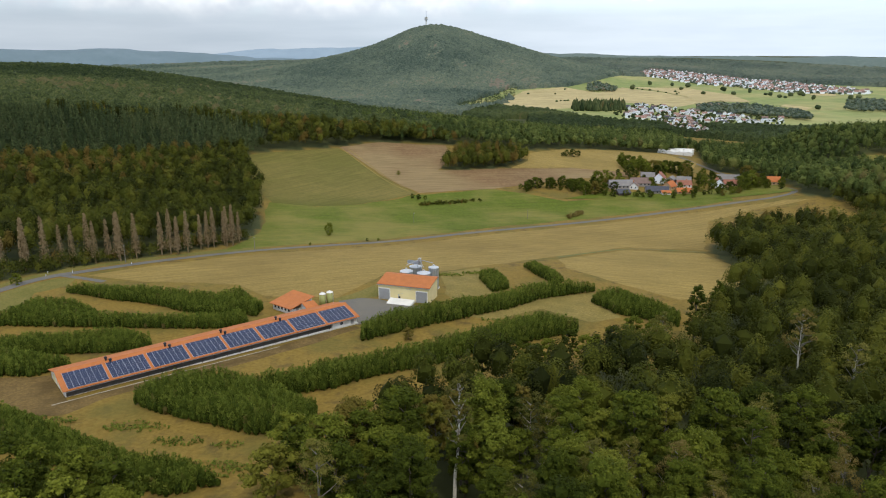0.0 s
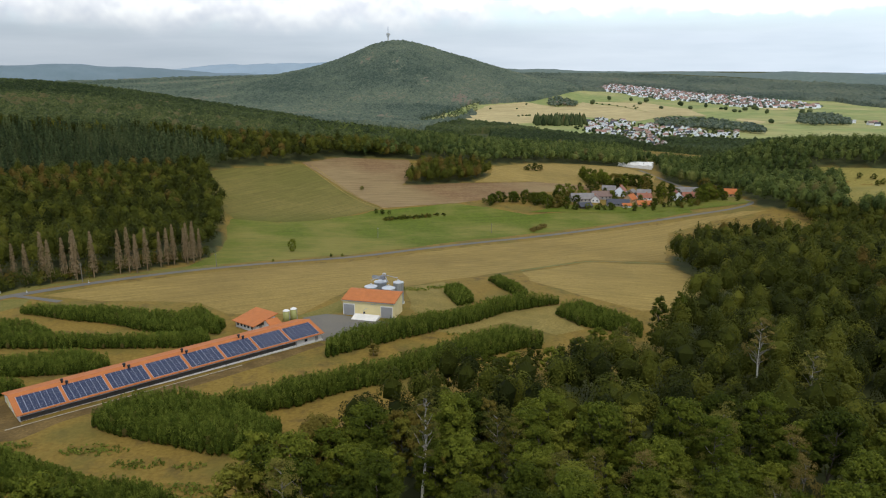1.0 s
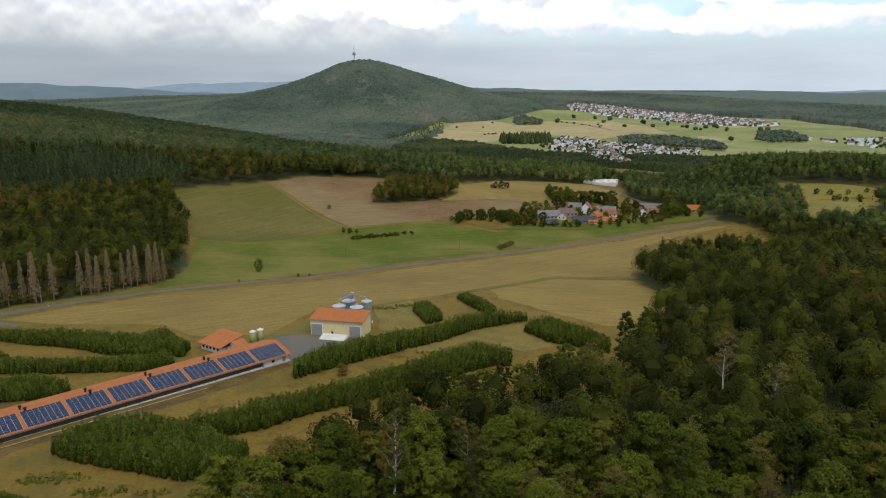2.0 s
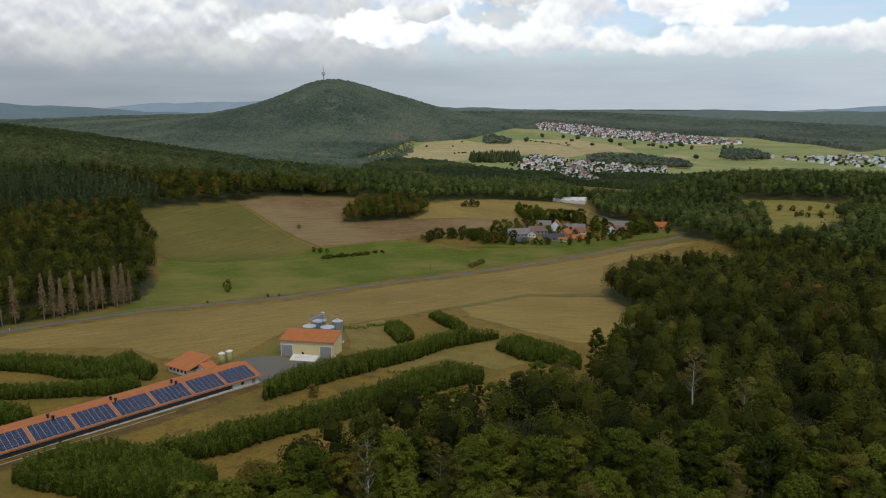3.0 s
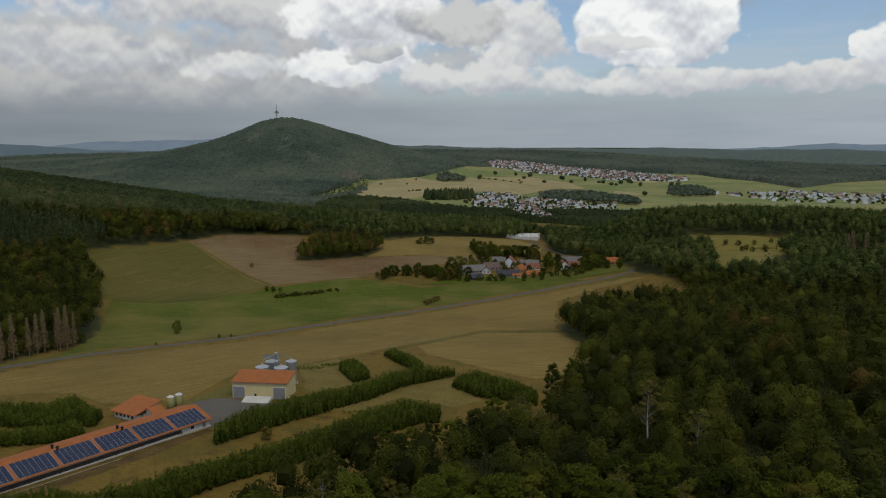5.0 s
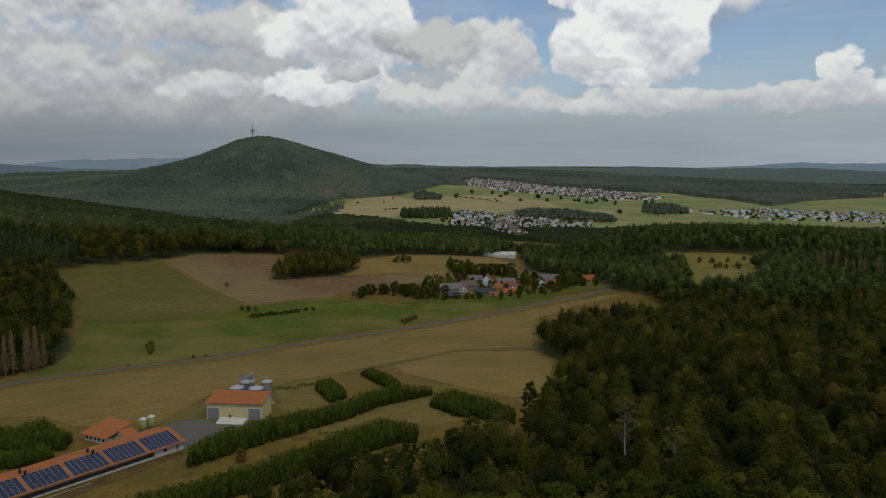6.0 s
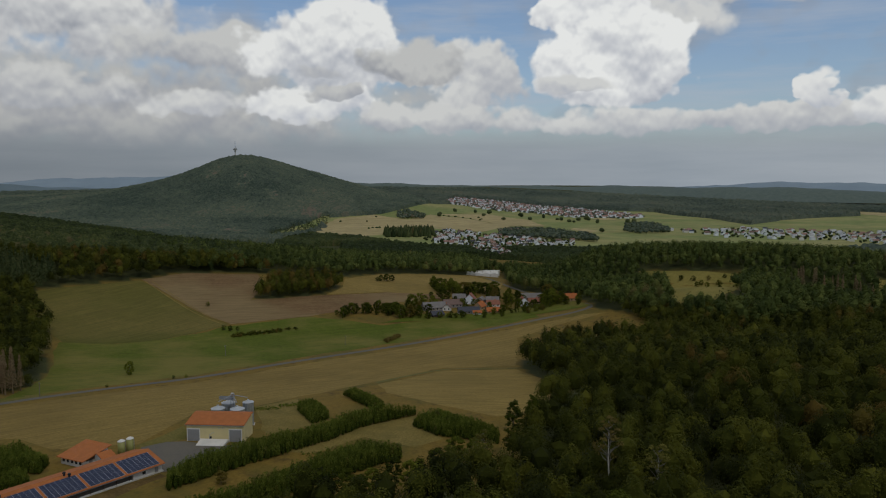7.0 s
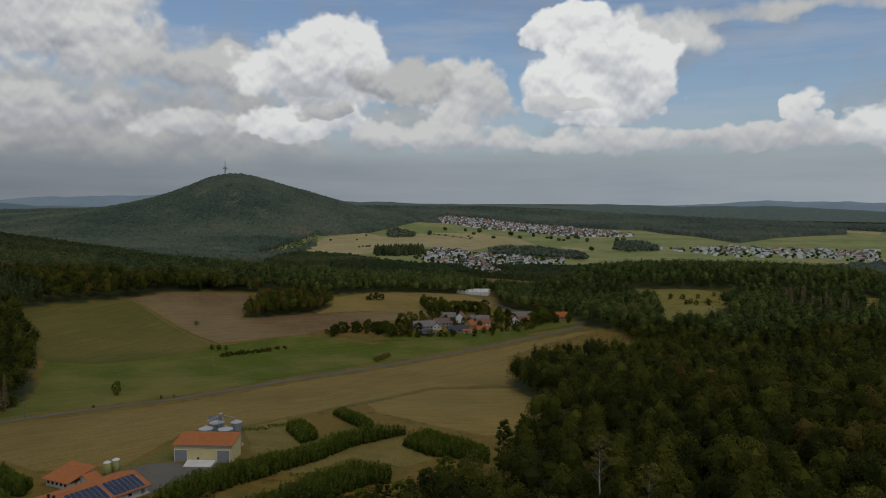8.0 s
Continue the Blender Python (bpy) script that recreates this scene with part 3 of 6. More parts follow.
MID_WOOD = ((-114, 719), (-46, 732), (-30, 745), (36, 745), (74, 778), (137, 820), (186, 836)) + tuple((1.06 * a, 1.06 * b) for a, b in MID_WOOD_FAR[2:8]) + ((24, 1440), (-60, 1290), (-240, 1250), (-300, 1100))
EAST_HILL_WOOD = EAST_EDGE + ((290, 440), (420, 440), (640, 430), (820, 640), (600, 1000), (420, 1080), (290, 1010), (236, 880))
HILL_WOOD = ((-1500, 1900), (-1150, 1505), (-262, 1345), (-205, 1520), (-130, 1524), (-64, 1475), (-40, 1640), (0, 1760), (60, 2250), (230, 2380), (330, 2560), (480, 2900), (500, 3700), (-1800, 3700))
WEST_TALL = ((-226, 278), (-205, 299), (-174, 341), (-152, 374), (-138, 386), (-144, 432), (-158, 470), (-172, 525), (-204, 588), (-215, 622),
             (-198, 640), (-147, 682), (-114, 717), (-40, 735), (-260, 1290), (-1150, 1500), (-1500, 900), (-700, 420), (-430, 260))
WEST_EDGE = ((-207, 260), (-189, 284), (-159, 326), (-140, 368), (-133, 384), (-138, 388), (-148, 374), (-166, 336), (-197, 292), (-218, 268))
VALLEY_FLOOR = ((262, 1240), (130, 1650), (20, 1780), (60, 2250), (230, 2390), (330, 2570), (480, 2900), (800, 3050), (1400, 2800), (2350, 2800), (2700, 2200), (1800, 1450),
                (900, 1180), (600, 1030), (400, 1100))
WOODS = (NEAR_WOOD, WEST_WOOD, COPSE, MID_WOOD, EAST_HILL_WOOD, HILL_WOOD)


def build_ground():
    """One sheet to the horizon, finer near by."""
    turns = np.radians(np.concatenate([np.arange(-180, -48, 6.0), np.arange(-48, 54, 0.5), np.arange(54, 181, 6.0)]))
    radii = np.concatenate([[1.0, 8.0], np.geomspace(20, 4900, 330)])
    a, r = np.meshgrid(turns, radii)
    x, y = r * np.sin(a), r * np.cos(a)
    z = ground(x, y)
    wood = np.zeros(x.shape, bool)
    for poly in WOODS:
        wood |= inside(poly, x, y)
    wood &= ~inside(CLEARING, x, y) & ~inside(CLEARING_EAST, x, y)
    wood |= (r > 1300) & ~inside(VALLEY_FLOOR, x, y)
    n, k = x.shape
    i = (np.arange(n - 1)[:, None] * k + np.arange(k - 1)).ravel()
    faces = np.stack([i, i + 1, i + k + 1, i + k], 1)[:, ::-1]
    m, t, b = surface("open_ground", 0.95, spec=0.15)
    at = here(t)
    grain, broad, mid = blotch(t, at, 0.9, 6.0, 0.65), blotch(t, at, 0.035, 5.0, 0.6), blotch(t, at, 0.16, 5.0, 0.6)
    dry = ramp_node(t, grain, ((0.3, (0.155, 0.100, 0.018)), (0.7, (0.255, 0.168, 0.034))))
    dry = mix_node(t, ramp_node(t, mid, ((0.52, (0, 0, 0)), (0.7, (0.8, 0.8, 0.8)))), dry, (0.095, 0.066, 0.021))
    dry = mix_node(t, ramp_node(t, broad, ((0.48, (0, 0, 0)), (0.62, (0.6, 0.6, 0.6)))), dry, (0.110, 0.098, 0.021))
    tone = t.nodes.new("ShaderNodeAttribute")
    tone.attribute_name = "tone"
    floor = ramp_node(t, broad, ((0.35, (0.040, 0.046, 0.014)), (0.65, (0.075, 0.078, 0.026))))
    t.links.new(mix_node(t, tone.outputs["Fac"], dry, floor), b.inputs["Base Color"])
    bm = wire(t, "ShaderNodeBump", 0.4, 0.3)
    t.links.new(grain, bm.inputs["Height"])
    t.links.new(bm.outputs[0], b.inputs["Normal"])
    me = solid("ground", np.stack([x, y, z], -1).reshape(-1, 3), faces, [m], tone=wood.ravel().astype(float), smooth=True)
    return tagged(new("ground", me), "dry sandy grassland rolling into wooded hills", "ground", kind="structure")


build_ground()


def drape(name, poly, material, label, category, spacing=4.0, lift=0.08, ragged=0.0):
    """A field: its outline, filled with points and laid on the ground."""
    from mathutils.geometry import delaunay_2d_cdt
    rng = np.random.default_rng(len(name) * 7 + 1)
    edge = []
    for (x0, y0), (x1, y1) in zip(poly, poly[1:] + poly[:1]):
        n = max(1, int(math.hypot(x1 - x0, y1 - y0) / spacing))
        for j in range(n):
            px, py = x0 + (x1 - x0) * j / n, y0 + (y1 - y0) * j / n
            if ragged:
                px += ragged * noise.noise((px * 0.12 / ragged, py * 0.12 / ragged, 1.0))
                py += ragged * noise.noise((px * 0.12 / ragged, py * 0.12 / ragged, 7.0))
            edge.append((px, py))
    e = np.array(edge)
    gx, gy = np.meshgrid(np.arange(e[:, 0].min(), e[:, 0].max(), spacing), np.arange(e[:, 1].min(), e[:, 1].max(), spacing))
    gx, gy = gx.ravel() + rng.uniform(-0.3, 0.3, gx.size) * spacing, gy.ravel() + rng.uniform(-0.3, 0.3, gx.size) * spacing
    ok = inside([tuple(p) for p in edge], gx, gy)
    pts = [Vector(p) for p in edge] + [Vector(p) for p in zip(gx[ok], gy[ok])]
    v, _, f, *_ = delaunay_2d_cdt(pts, [], [list(range(len(edge)))], 1, 1e-4)
    me = bpy.data.meshes.new(name)
    zs = ground(np.array([p[0] for p in v]), np.array([p[1] for p in v])) + lift
    me.from_pydata([(p[0], p[1], z) for p, z in zip(v, zs)], [], [tuple(q) for q in f])
    flip = [p for p in me.polygons if p.normal.z < 0]
    if flip:
        me.flip_normals()
    me.materials.append(material)
    return tagged(new(name, me), label, category, kind="structure")


def ribbon(name, line, width, material, label, category, lift=0.16):
    """A road or track of even width along a line, rounded at its bends."""
    p = np.array(line, float)
    for _ in range(2):
        q = np.repeat(p, 2, 0)[1:-1].copy()
        a, b = p[:-1], p[1:]
        q = np.concatenate([p[:1], np.stack([a * 0.75 + b * 0.25, a * 0.25 + b * 0.75], 1).reshape(-1, 2), p[-1:]])
        p = q
    fine = [p[0]]
    for a, b in zip(p[:-1], p[1:]):
        n = max(1, int(np.hypot(*(b - a)) / 3))
        fine += [a + (b - a) * j / n for j in range(1, n + 1)]
    p = np.array(fine)
    d = np.gradient(p, axis=0)
    d /= np.hypot(d[:, 0], d[:, 1])[:, None]
    side = np.stack([-d[:, 1], d[:, 0]], 1)
    rows = [p + side * width * s for s in (-0.5, 0.0, 0.5)]
    xy = np.stack(rows, 1).reshape(-1, 2)
    z = ground(xy[:, 0], xy[:, 1]) + lift
    i = np.arange(len(p) - 1) * 3
    faces = np.concatenate([np.stack([i + c, i + c + 1, i + c + 4, i + c + 3], 1)[:, ::-1] for c in (0, 1)])
    me = solid(name, np.column_stack([xy, z]), faces, [material], smooth=True)
    if me.polygons[0].normal.z < 0:
        me.flip_normals()
    return tagged(new(name, me), label, category, kind="structure")


drape("stubble_field", STUBBLE_FIELD, M["stubble"], "wide harvested stubble field in pale straw tones", "field", 5.0, 0.04, 1.5)
drape("stubble_field", EAST_STUBBLE, M["stubble_east"], "mown stubble field beside the wood", "field", 5.0, 0.05, 1.5)
drape("meadow", MEADOW, M["meadow"], "green meadow with straw-coloured patches", "meadow", 6.0, 0.06, 2.5)
drape("grass_field", PALE_FIELD, M["pale_field"], "olive grass field on the slope", "field", 7.0, 0.14, 2.0)
drape("ploughed_field", BROWN_FIELD, M["brown_field"], "brown harvested field with worked rows", "field", 7.0, 0.18, 2.0)
drape("slope_field", SLOPE_FIELD, M["stubble_east"], "straw-coloured field above the hamlet", "field", 7.0, 0.22, 2.0)
drape("hamlet_green", HAMLET_GREEN, M["meadow"], "green grass round the hamlet", "meadow", 6.0, 0.26, 2.0)
drape("clearing", CLEARING, M["dry_clearing"], "dry grass clearing among the woods", "clearing", 7.0, 0.2, 3.0)
drape("clearing", CLEARING_EAST, M["dry_clearing"], "small dry grass clearing in the wood", "clearing", 7.0, 0.2, 3.0)
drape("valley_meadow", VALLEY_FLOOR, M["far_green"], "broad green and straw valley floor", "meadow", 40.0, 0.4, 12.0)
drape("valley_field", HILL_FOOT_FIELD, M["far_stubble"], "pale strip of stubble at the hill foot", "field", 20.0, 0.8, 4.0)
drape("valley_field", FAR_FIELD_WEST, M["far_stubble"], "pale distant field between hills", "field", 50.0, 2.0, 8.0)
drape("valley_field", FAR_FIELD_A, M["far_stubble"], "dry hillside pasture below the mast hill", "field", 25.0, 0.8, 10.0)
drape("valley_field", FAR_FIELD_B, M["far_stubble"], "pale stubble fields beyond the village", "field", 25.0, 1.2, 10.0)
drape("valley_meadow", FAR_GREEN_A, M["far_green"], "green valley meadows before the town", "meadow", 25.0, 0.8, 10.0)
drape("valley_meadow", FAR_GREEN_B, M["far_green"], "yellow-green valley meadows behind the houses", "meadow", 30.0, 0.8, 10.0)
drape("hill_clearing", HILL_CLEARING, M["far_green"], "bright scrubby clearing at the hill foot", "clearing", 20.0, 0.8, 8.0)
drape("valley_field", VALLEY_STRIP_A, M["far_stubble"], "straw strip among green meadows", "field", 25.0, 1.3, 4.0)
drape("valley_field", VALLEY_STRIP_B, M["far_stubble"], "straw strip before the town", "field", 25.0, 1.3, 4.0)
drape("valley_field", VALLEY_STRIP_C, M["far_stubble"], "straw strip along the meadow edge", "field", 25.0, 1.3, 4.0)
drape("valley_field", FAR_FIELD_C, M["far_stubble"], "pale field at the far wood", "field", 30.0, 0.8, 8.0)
drape("bare_soil", BARE_SOIL, M["soil"], "trampled brown soil round the barn end", "soil", 3.0, 0.03, 2.5)
drape("bare_soil", BARN_APRON, M["soil"], "strip of scratched brown soil along the barn", "soil", 3.0, 0.035, 2.0)
drape("grass_verge", VERGE_YARD, M["verge"], "olive grass verge behind the farmyard", "verge", 3.0, 0.05, 1.2)
drape("grass_verge", VERGE_NORTH, M["verge"], "olive grass verge between road and forest", "verge", 4.0, 0.06, 1.5)
drape("grass_verge", VERGE_SOUTH, M["verge"], "dry olive grass beside the road", "verge", 4.0, 0.06, 2.0)
drape("rough_grass", VERGE_EAST, M["rough_grass"], "dry tufted grass between shrub strips", "grass", 3.0, 0.03, 2.5)
drape("rough_grass", GRASS_BANK, M["rough_grass"], "rough dry grass bank beside the hall", "grass", 3.0, 0.05, 2.5)
drape("yard", YARD, M["asphalt"], "grey asphalt farmyard", "yard", 4.0, 0.06, 0.8)
ribbon("road", ((-206, 225), (-200, 240)) + ROAD + ((236, 590), (226, 640), (214, 720), (204, 820)), 4.8, M["asphalt"], "narrow grey asphalt country road", "road", 0.12)
ribbon("side_road", TRACK, 3.0, M["asphalt"], "short asphalt field access", "road", 0.09)
ribbon("plough_track", PLOUGH_TRACK, 0.9, M["stubble_east"], "pale wheel track along the ploughed field", "track", 0.24)
ribbon("plough_track", tuple((x + 5.5, y + 1.5) for x, y in PLOUGH_TRACK), 0.8, M["stubble_east"], "pale wheel track along the ploughed field", "track", 0.26)
ribbon("field_track", FIELD_TRACK, 2.2, M["track"], "grassy track between stubble fields", "track", 0.08)

# ---- trees ----
def unit(rng, n):
    v = rng.normal(size=(n, 3))
    return v / np.linalg.norm(v, axis=1)[:, None]


def sprays(rng, at, out, size, stretch=1.0, wild=0.5):
    """Leaf sprays: one pointed three-cornered blade at each point, roughly facing out."""
    n = len(at)
    nor = out + wild * unit(rng, n)
    nor /= np.linalg.norm(nor, axis=1)[:, None]
    side = np.cross(nor, unit(rng, n))
    side /= np.linalg.norm(side, axis=1)[:, None] + 1e-9
    up = np.cross(nor, side)
    s = (size * rng.uniform(0.6, 1.35, n))[:, None]
    v = np.stack([at - side * s - up * s * 0.4 * stretch, at + side * s - up * s * 0.4 * stretch, at + up * s * 0.9 * stretch + nor * s * 0.3], 1)
    return v.reshape(-1, 3), np.arange(3 * n).reshape(n, 3)


def tube(path, radii, corners=7):
    """A tapered limb along a path."""
    path = np.asarray(path, float)
    v, f = [], []
    for i, (p, r) in enumerate(zip(path, radii)):
        d = path[min(i + 1, len(path) - 1)] - path[max(i - 1, 0)]
        d /= np.linalg.norm(d) + 1e-9
        a = np.cross(d, (0.3, 0.9, 0.1)); a /= np.linalg.norm(a)
        b = np.cross(d, a)
        for k in range(corners):
            t = 2 * math.pi * k / corners
            v.append(p + r * (math.cos(t) * a + math.sin(t) * b))
    for i in range(len(path) - 1):
        for k in range(corners):
            q = i * corners + k
            w = i * corners + (k + 1) % corners
            f.append((q, w, w + corners, q + corners))
    return np.array(v), np.array(f)


def joined(pieces):
    vs, fs, n = [], [], 0
    for v, f in pieces:
        vs.append(v); fs.append(f + n); n += len(v)
    return np.concatenate(vs), np.concatenate(fs)


def ball(level):
    """Corners and faces of a ball of 20, 80 or 320 triangles."""
    bm = bmesh.new()
    bmesh.ops.create_icosphere(bm, subdivisions=level, radius=1.0)
    v = np.array([q.co[:] for q in bm.verts])
    f = np.array([[q.index for q in t.verts] for t in bm.faces])
    bm.free()
    return v, f


BALLS = {k: ball(k) for k in (1, 2, 3)}


def broadleaf_meshes(seed, height, spread, clumps, leaves, leaf, low=0.28, bark="bark", leaf_mat="leaf", sparse=False):
    """Trunk with limbs, and a crown of leaf clumps, each of several tufts, with gaps between."""
    rng = np.random.default_rng(seed)
    lean = rng.normal(0, 0.03, 2) * height
    top = np.array([lean[0], lean[1], height * 0.86])
    trunk = [tube([(0, 0, -1.0), (lean[0] * 0.2, lean[1] * 0.2, height * 0.3), top * (1, 1, 0.62), top], np.array([0.034, 0.024, 0.013, 0.003]) * height * 0.5)]
    centres, rad = [], []
    for i in range(clumps):
        h = low + (1.0 - low) * ((i + rng.uniform(0.1, 0.9)) / clumps) ** 0.8
        w = math.sin(math.pi * min(1, max(0.06, (h - low * 0.72) / (1.06 - low * 0.72))) ** 0.78) ** 0.75
        a = i * 2.399963 + rng.uniform(-0.6, 0.6)
        r = spread * w * rng.uniform(0.45, 1.0)
        centres.append((math.cos(a) * r + lean[0] * h, math.sin(a) * r + lean[1] * h, h * height * rng.uniform(0.95, 1.03)))
        rad.append(spread * rng.uniform(0.30, 0.48))
    centres, rad = np.array(centres), np.array(rad)
    for c in centres[:: max(1, clumps // (12 if sparse else 7))]:
        z = max(height * 0.22, c[2] - np.hypot(c[0], c[1]) * 0.9)
        root = np.array([lean[0] * z / height, lean[1] * z / height, z])
        mid = (root + c) / 2 + rng.normal(0, 0.25, 3)
        trunk.append(tube([root, mid, c], np.array([0.0075, 0.0045, 0.0015]) * height, 5))
    tufts = 9
    knots = unit(rng, clumps * tufts).reshape(clumps, tufts, 3)
    knots[..., 2] = np.where(knots[..., 2] < -0.3, -knots[..., 2], knots[..., 2])
    pick = rng.choice(clumps, leaves, p=rad**2 / (rad**2).sum())
    knot = knots[pick, rng.integers(0, tufts, leaves)]
    d = unit(rng, leaves)
    d[:, 2] = np.where(d[:, 2] < -0.35, -d[:, 2], d[:, 2])
    rel = knot * rng.uniform(0.55, 0.78, (leaves, 1)) + d * rng.uniform(0.22, 0.40, (leaves, 1))
    at = centres[pick] + rel * rad[pick][:, None] * (1, 1, 0.8)
    out = rel / np.linalg.norm(rel, axis=1)[:, None]
    pieces = [sprays(rng, at, 0.5 * out + 0.5 * d + (0, 0, 0.25), leaf)]
    if not sparse:  # the closed inside of each clump
        bv, bf = BALLS[1]
        for c, r in zip(centres, rad):
            pieces.append((c + bv * (r * rng.uniform(0.40, 0.58, (len(bv), 1))) * (1, 1, 0.8), bf))
    tv, tf = joined(trunk)
    limb = np.arange(len(tf)) >= len(trunk[0][1])
    return (solid("trunk", tv, tf, [M[bark], M["grey_bark" if bark == "birch_bark" else bark]], smooth=True, index=limb), solid("crown", *joined(pieces), [M[leaf_mat]]))


def conifer_meshes(seed, height, spread, tiers, leaf_mat="needle", bark="bark", dead=False):
    """A straight stem with tiers of drooping boughs."""
    rng = np.random.default_rng(seed)
    trunk = tube([(0, 0, -1), (0, 0, height * 0.5), (0, 0, height)], np.array([0.016, 0.010, 0.002]) * height)
    ats, dirs = [], []
    for i in range(tiers):
        h = 0.16 + 0.82 * i / tiers
        reach = spread * (1 - h) ** 0.8 + 0.25
        for k in range(8 if dead else 9):
            a = rng.uniform(0, 2 * math.pi)
            for q in ((0.45, 0.9) if dead else (0.3, 0.6, 0.95)):
                ats.append((math.cos(a) * reach * q, math.sin(a) * reach * q, h * height - q * reach * 0.35 + rng.normal(0, 0.15)))
                dirs.append((math.cos(a) * 0.6, math.sin(a) * 0.6, 0.9))
    crown = sprays(rng, np.array(ats), np.array(dirs), 0.55 if dead else spread * 0.22, 0.5 if dead else 0.6, 0.6)
    return (solid("trunk", *trunk, [M[bark]], smooth=True), solid("crown", *crown, [M[leaf_mat]]))


def grow(name, meshes, x, y, scale=1.0, turn=0.0, label="", category="tree", group="", tall=1.0):
    """Plants a tree: an empty at its foot with trunk and crown."""
    root = new(name)
    root.matrix_world = Matrix.Translation((x, y, float(ground(x, y)))) @ Matrix.Rotation(turn, 4, "Z") @ Matrix.Diagonal((scale, scale, scale * tall, 1))
    for n, me in zip(("trunk", "crown"), meshes):
        o = new(n, me)
        o.parent = root
    return tagged(root, label, category, group)


def scatter(poly, spacing, seed, keep=None):
    """Planting places in a polygon, roughly evenly spaced."""
    rng = np.random.default_rng(seed)
    p = np.array(poly)
    gx, gy = np.meshgrid(np.arange(p[:, 0].min(), p[:, 0].max() + spacing, spacing), np.arange(p[:, 1].min(), p[:, 1].max() + spacing, spacing * 0.87))
    gx[1::2] += spacing / 2
    gx = gx.ravel() + rng.uniform(-0.38, 0.38, gx.size) * spacing
    gy = gy.ravel() + rng.uniform(-0.38, 0.38, gy.size) * spacing
    ok = inside(poly, gx, gy)
    if keep is not None:
        ok &= keep(gx, gy)
    return gx[ok], gy[ok]


def woodland(name, x, y, height, spread, sprays_each, leaf, material, label, seed, base=0.35, conic=False, vary=0.22, core=0, core_material=None):
    """Many trees past counting in one mesh: each a lumpy crown, with leaf sprays on it where the wood is near."""
    rng = np.random.default_rng(seed)
    n = len(x)
    z = ground(x, y)
    hs = height * rng.uniform(1 - vary, 1 + vary, n)
    ws = spread * rng.uniform(1 - vary, 1 + vary, n)
    stand = np.array([noise.fractal((a * 0.004, b * 0.004, seed * 0.7), 1.0, 2.0, 3) for a, b in zip(x, y)])
    tree_tone = np.clip(0.80 * rng.uniform(0, 1, n) + 0.10 + 0.30 * stand, 0, 1)
    k, m = sprays_each, 10
    lumps = unit(rng, n * m).reshape(n, m, 3)
    lumps[..., 2] = np.abs(lumps[..., 2]) - 0.1
    made = []
    if k:
        if conic:
            h = rng.uniform(0, 1, (n, k)) ** 1.35
            a = rng.uniform(0, 2 * math.pi, (n, k))
            r = ws[:, None] * (1 - h) ** 0.9 * rng.uniform(0.55, 1, (n, k))
            d = np.stack([np.cos(a), np.sin(a), np.full_like(a, 0.8)], -1)
            at = np.stack([x[:, None] + np.cos(a) * r, y[:, None] + np.sin(a) * r, z[:, None] + hs[:, None] * (0.2 + 0.8 * h)], -1)
        else:
            which = rng.integers(0, m, (n, k))
            lump = np.take_along_axis(lumps, which[..., None].repeat(3, -1), 1)
            d = unit(rng, n * k).reshape(n, k, 3)
            d[..., 2] = np.where(d[..., 2] < -0.3, -d[..., 2], d[..., 2])
            rel = lump * 0.60 + d * 0.40
            at = np.stack([x[:, None] + rel[..., 0] * ws[:, None], y[:, None] + rel[..., 1] * ws[:, None],
                           z[:, None] + hs[:, None] * (base + (1 - base) * (rel[..., 2] + 0.24) / 1.28)], -1)
        if not conic:
            d = 0.35 * d + 0.85 * rel + (0, 0, 0.15)
        v, f = sprays(rng, at.reshape(-1, 3), d.reshape(-1, 3), leaf, 1.0, 0.35)
        made.append((v, f, np.repeat(tree_tone, k * 3), 0))
    if core:
        bv, bf = BALLS[core]
        c = len(bv)
        if conic:
            tip = (bv[:, 2] + 1) / 2
            rel = np.stack([bv[:, 0] * (1.15 - tip) * 1.1, bv[:, 1] * (1.15 - tip) * 1.1, bv[:, 2]], -1)[None].repeat(n, 0)
            rel = rel * rng.uniform(0.75, 1.15, (n, c, 1))
        else:
            near = np.einsum("cj,nmj->ncm", bv, lumps).max(-1)
            rel = bv[None] * (0.5 + 0.5 * np.clip(near, 0, 1)[..., None] ** 1.5) * rng.uniform(0.84, 1.12, (n, c, 1)) * (0.66 if k else 1.05)
        zz = hs[:, None] * (base + (1 - base) * (rel[..., 2] + 0.8) / 1.8)
        v = np.stack([x[:, None] + rel[..., 0] * ws[:, None], y[:, None] + rel[..., 1] * ws[:, None], z[:, None] + zz], -1).reshape(-1, 3)
        f = (bf[None] + (np.arange(n) * c)[:, None, None]).reshape(-1, 3)
        made.append((v, f, np.repeat(tree_tone, c), 1 if core_material else 0))
    vs, fs, ts, slots, start = [], [], [], [], 0
    for v, f, t, slot in made:
        vs.append(v); fs.append(f + start); ts.append(t); slots.append(np.full(len(f), slot)); start += len(v)
    me = solid(name, np.concatenate(vs), np.concatenate(fs), [material] + ([core_material] if core_material else []), tone=np.concatenate(ts), index=np.concatenate(slots))
    return tagged(new(name, me), label, "woodland", kind="stuff")


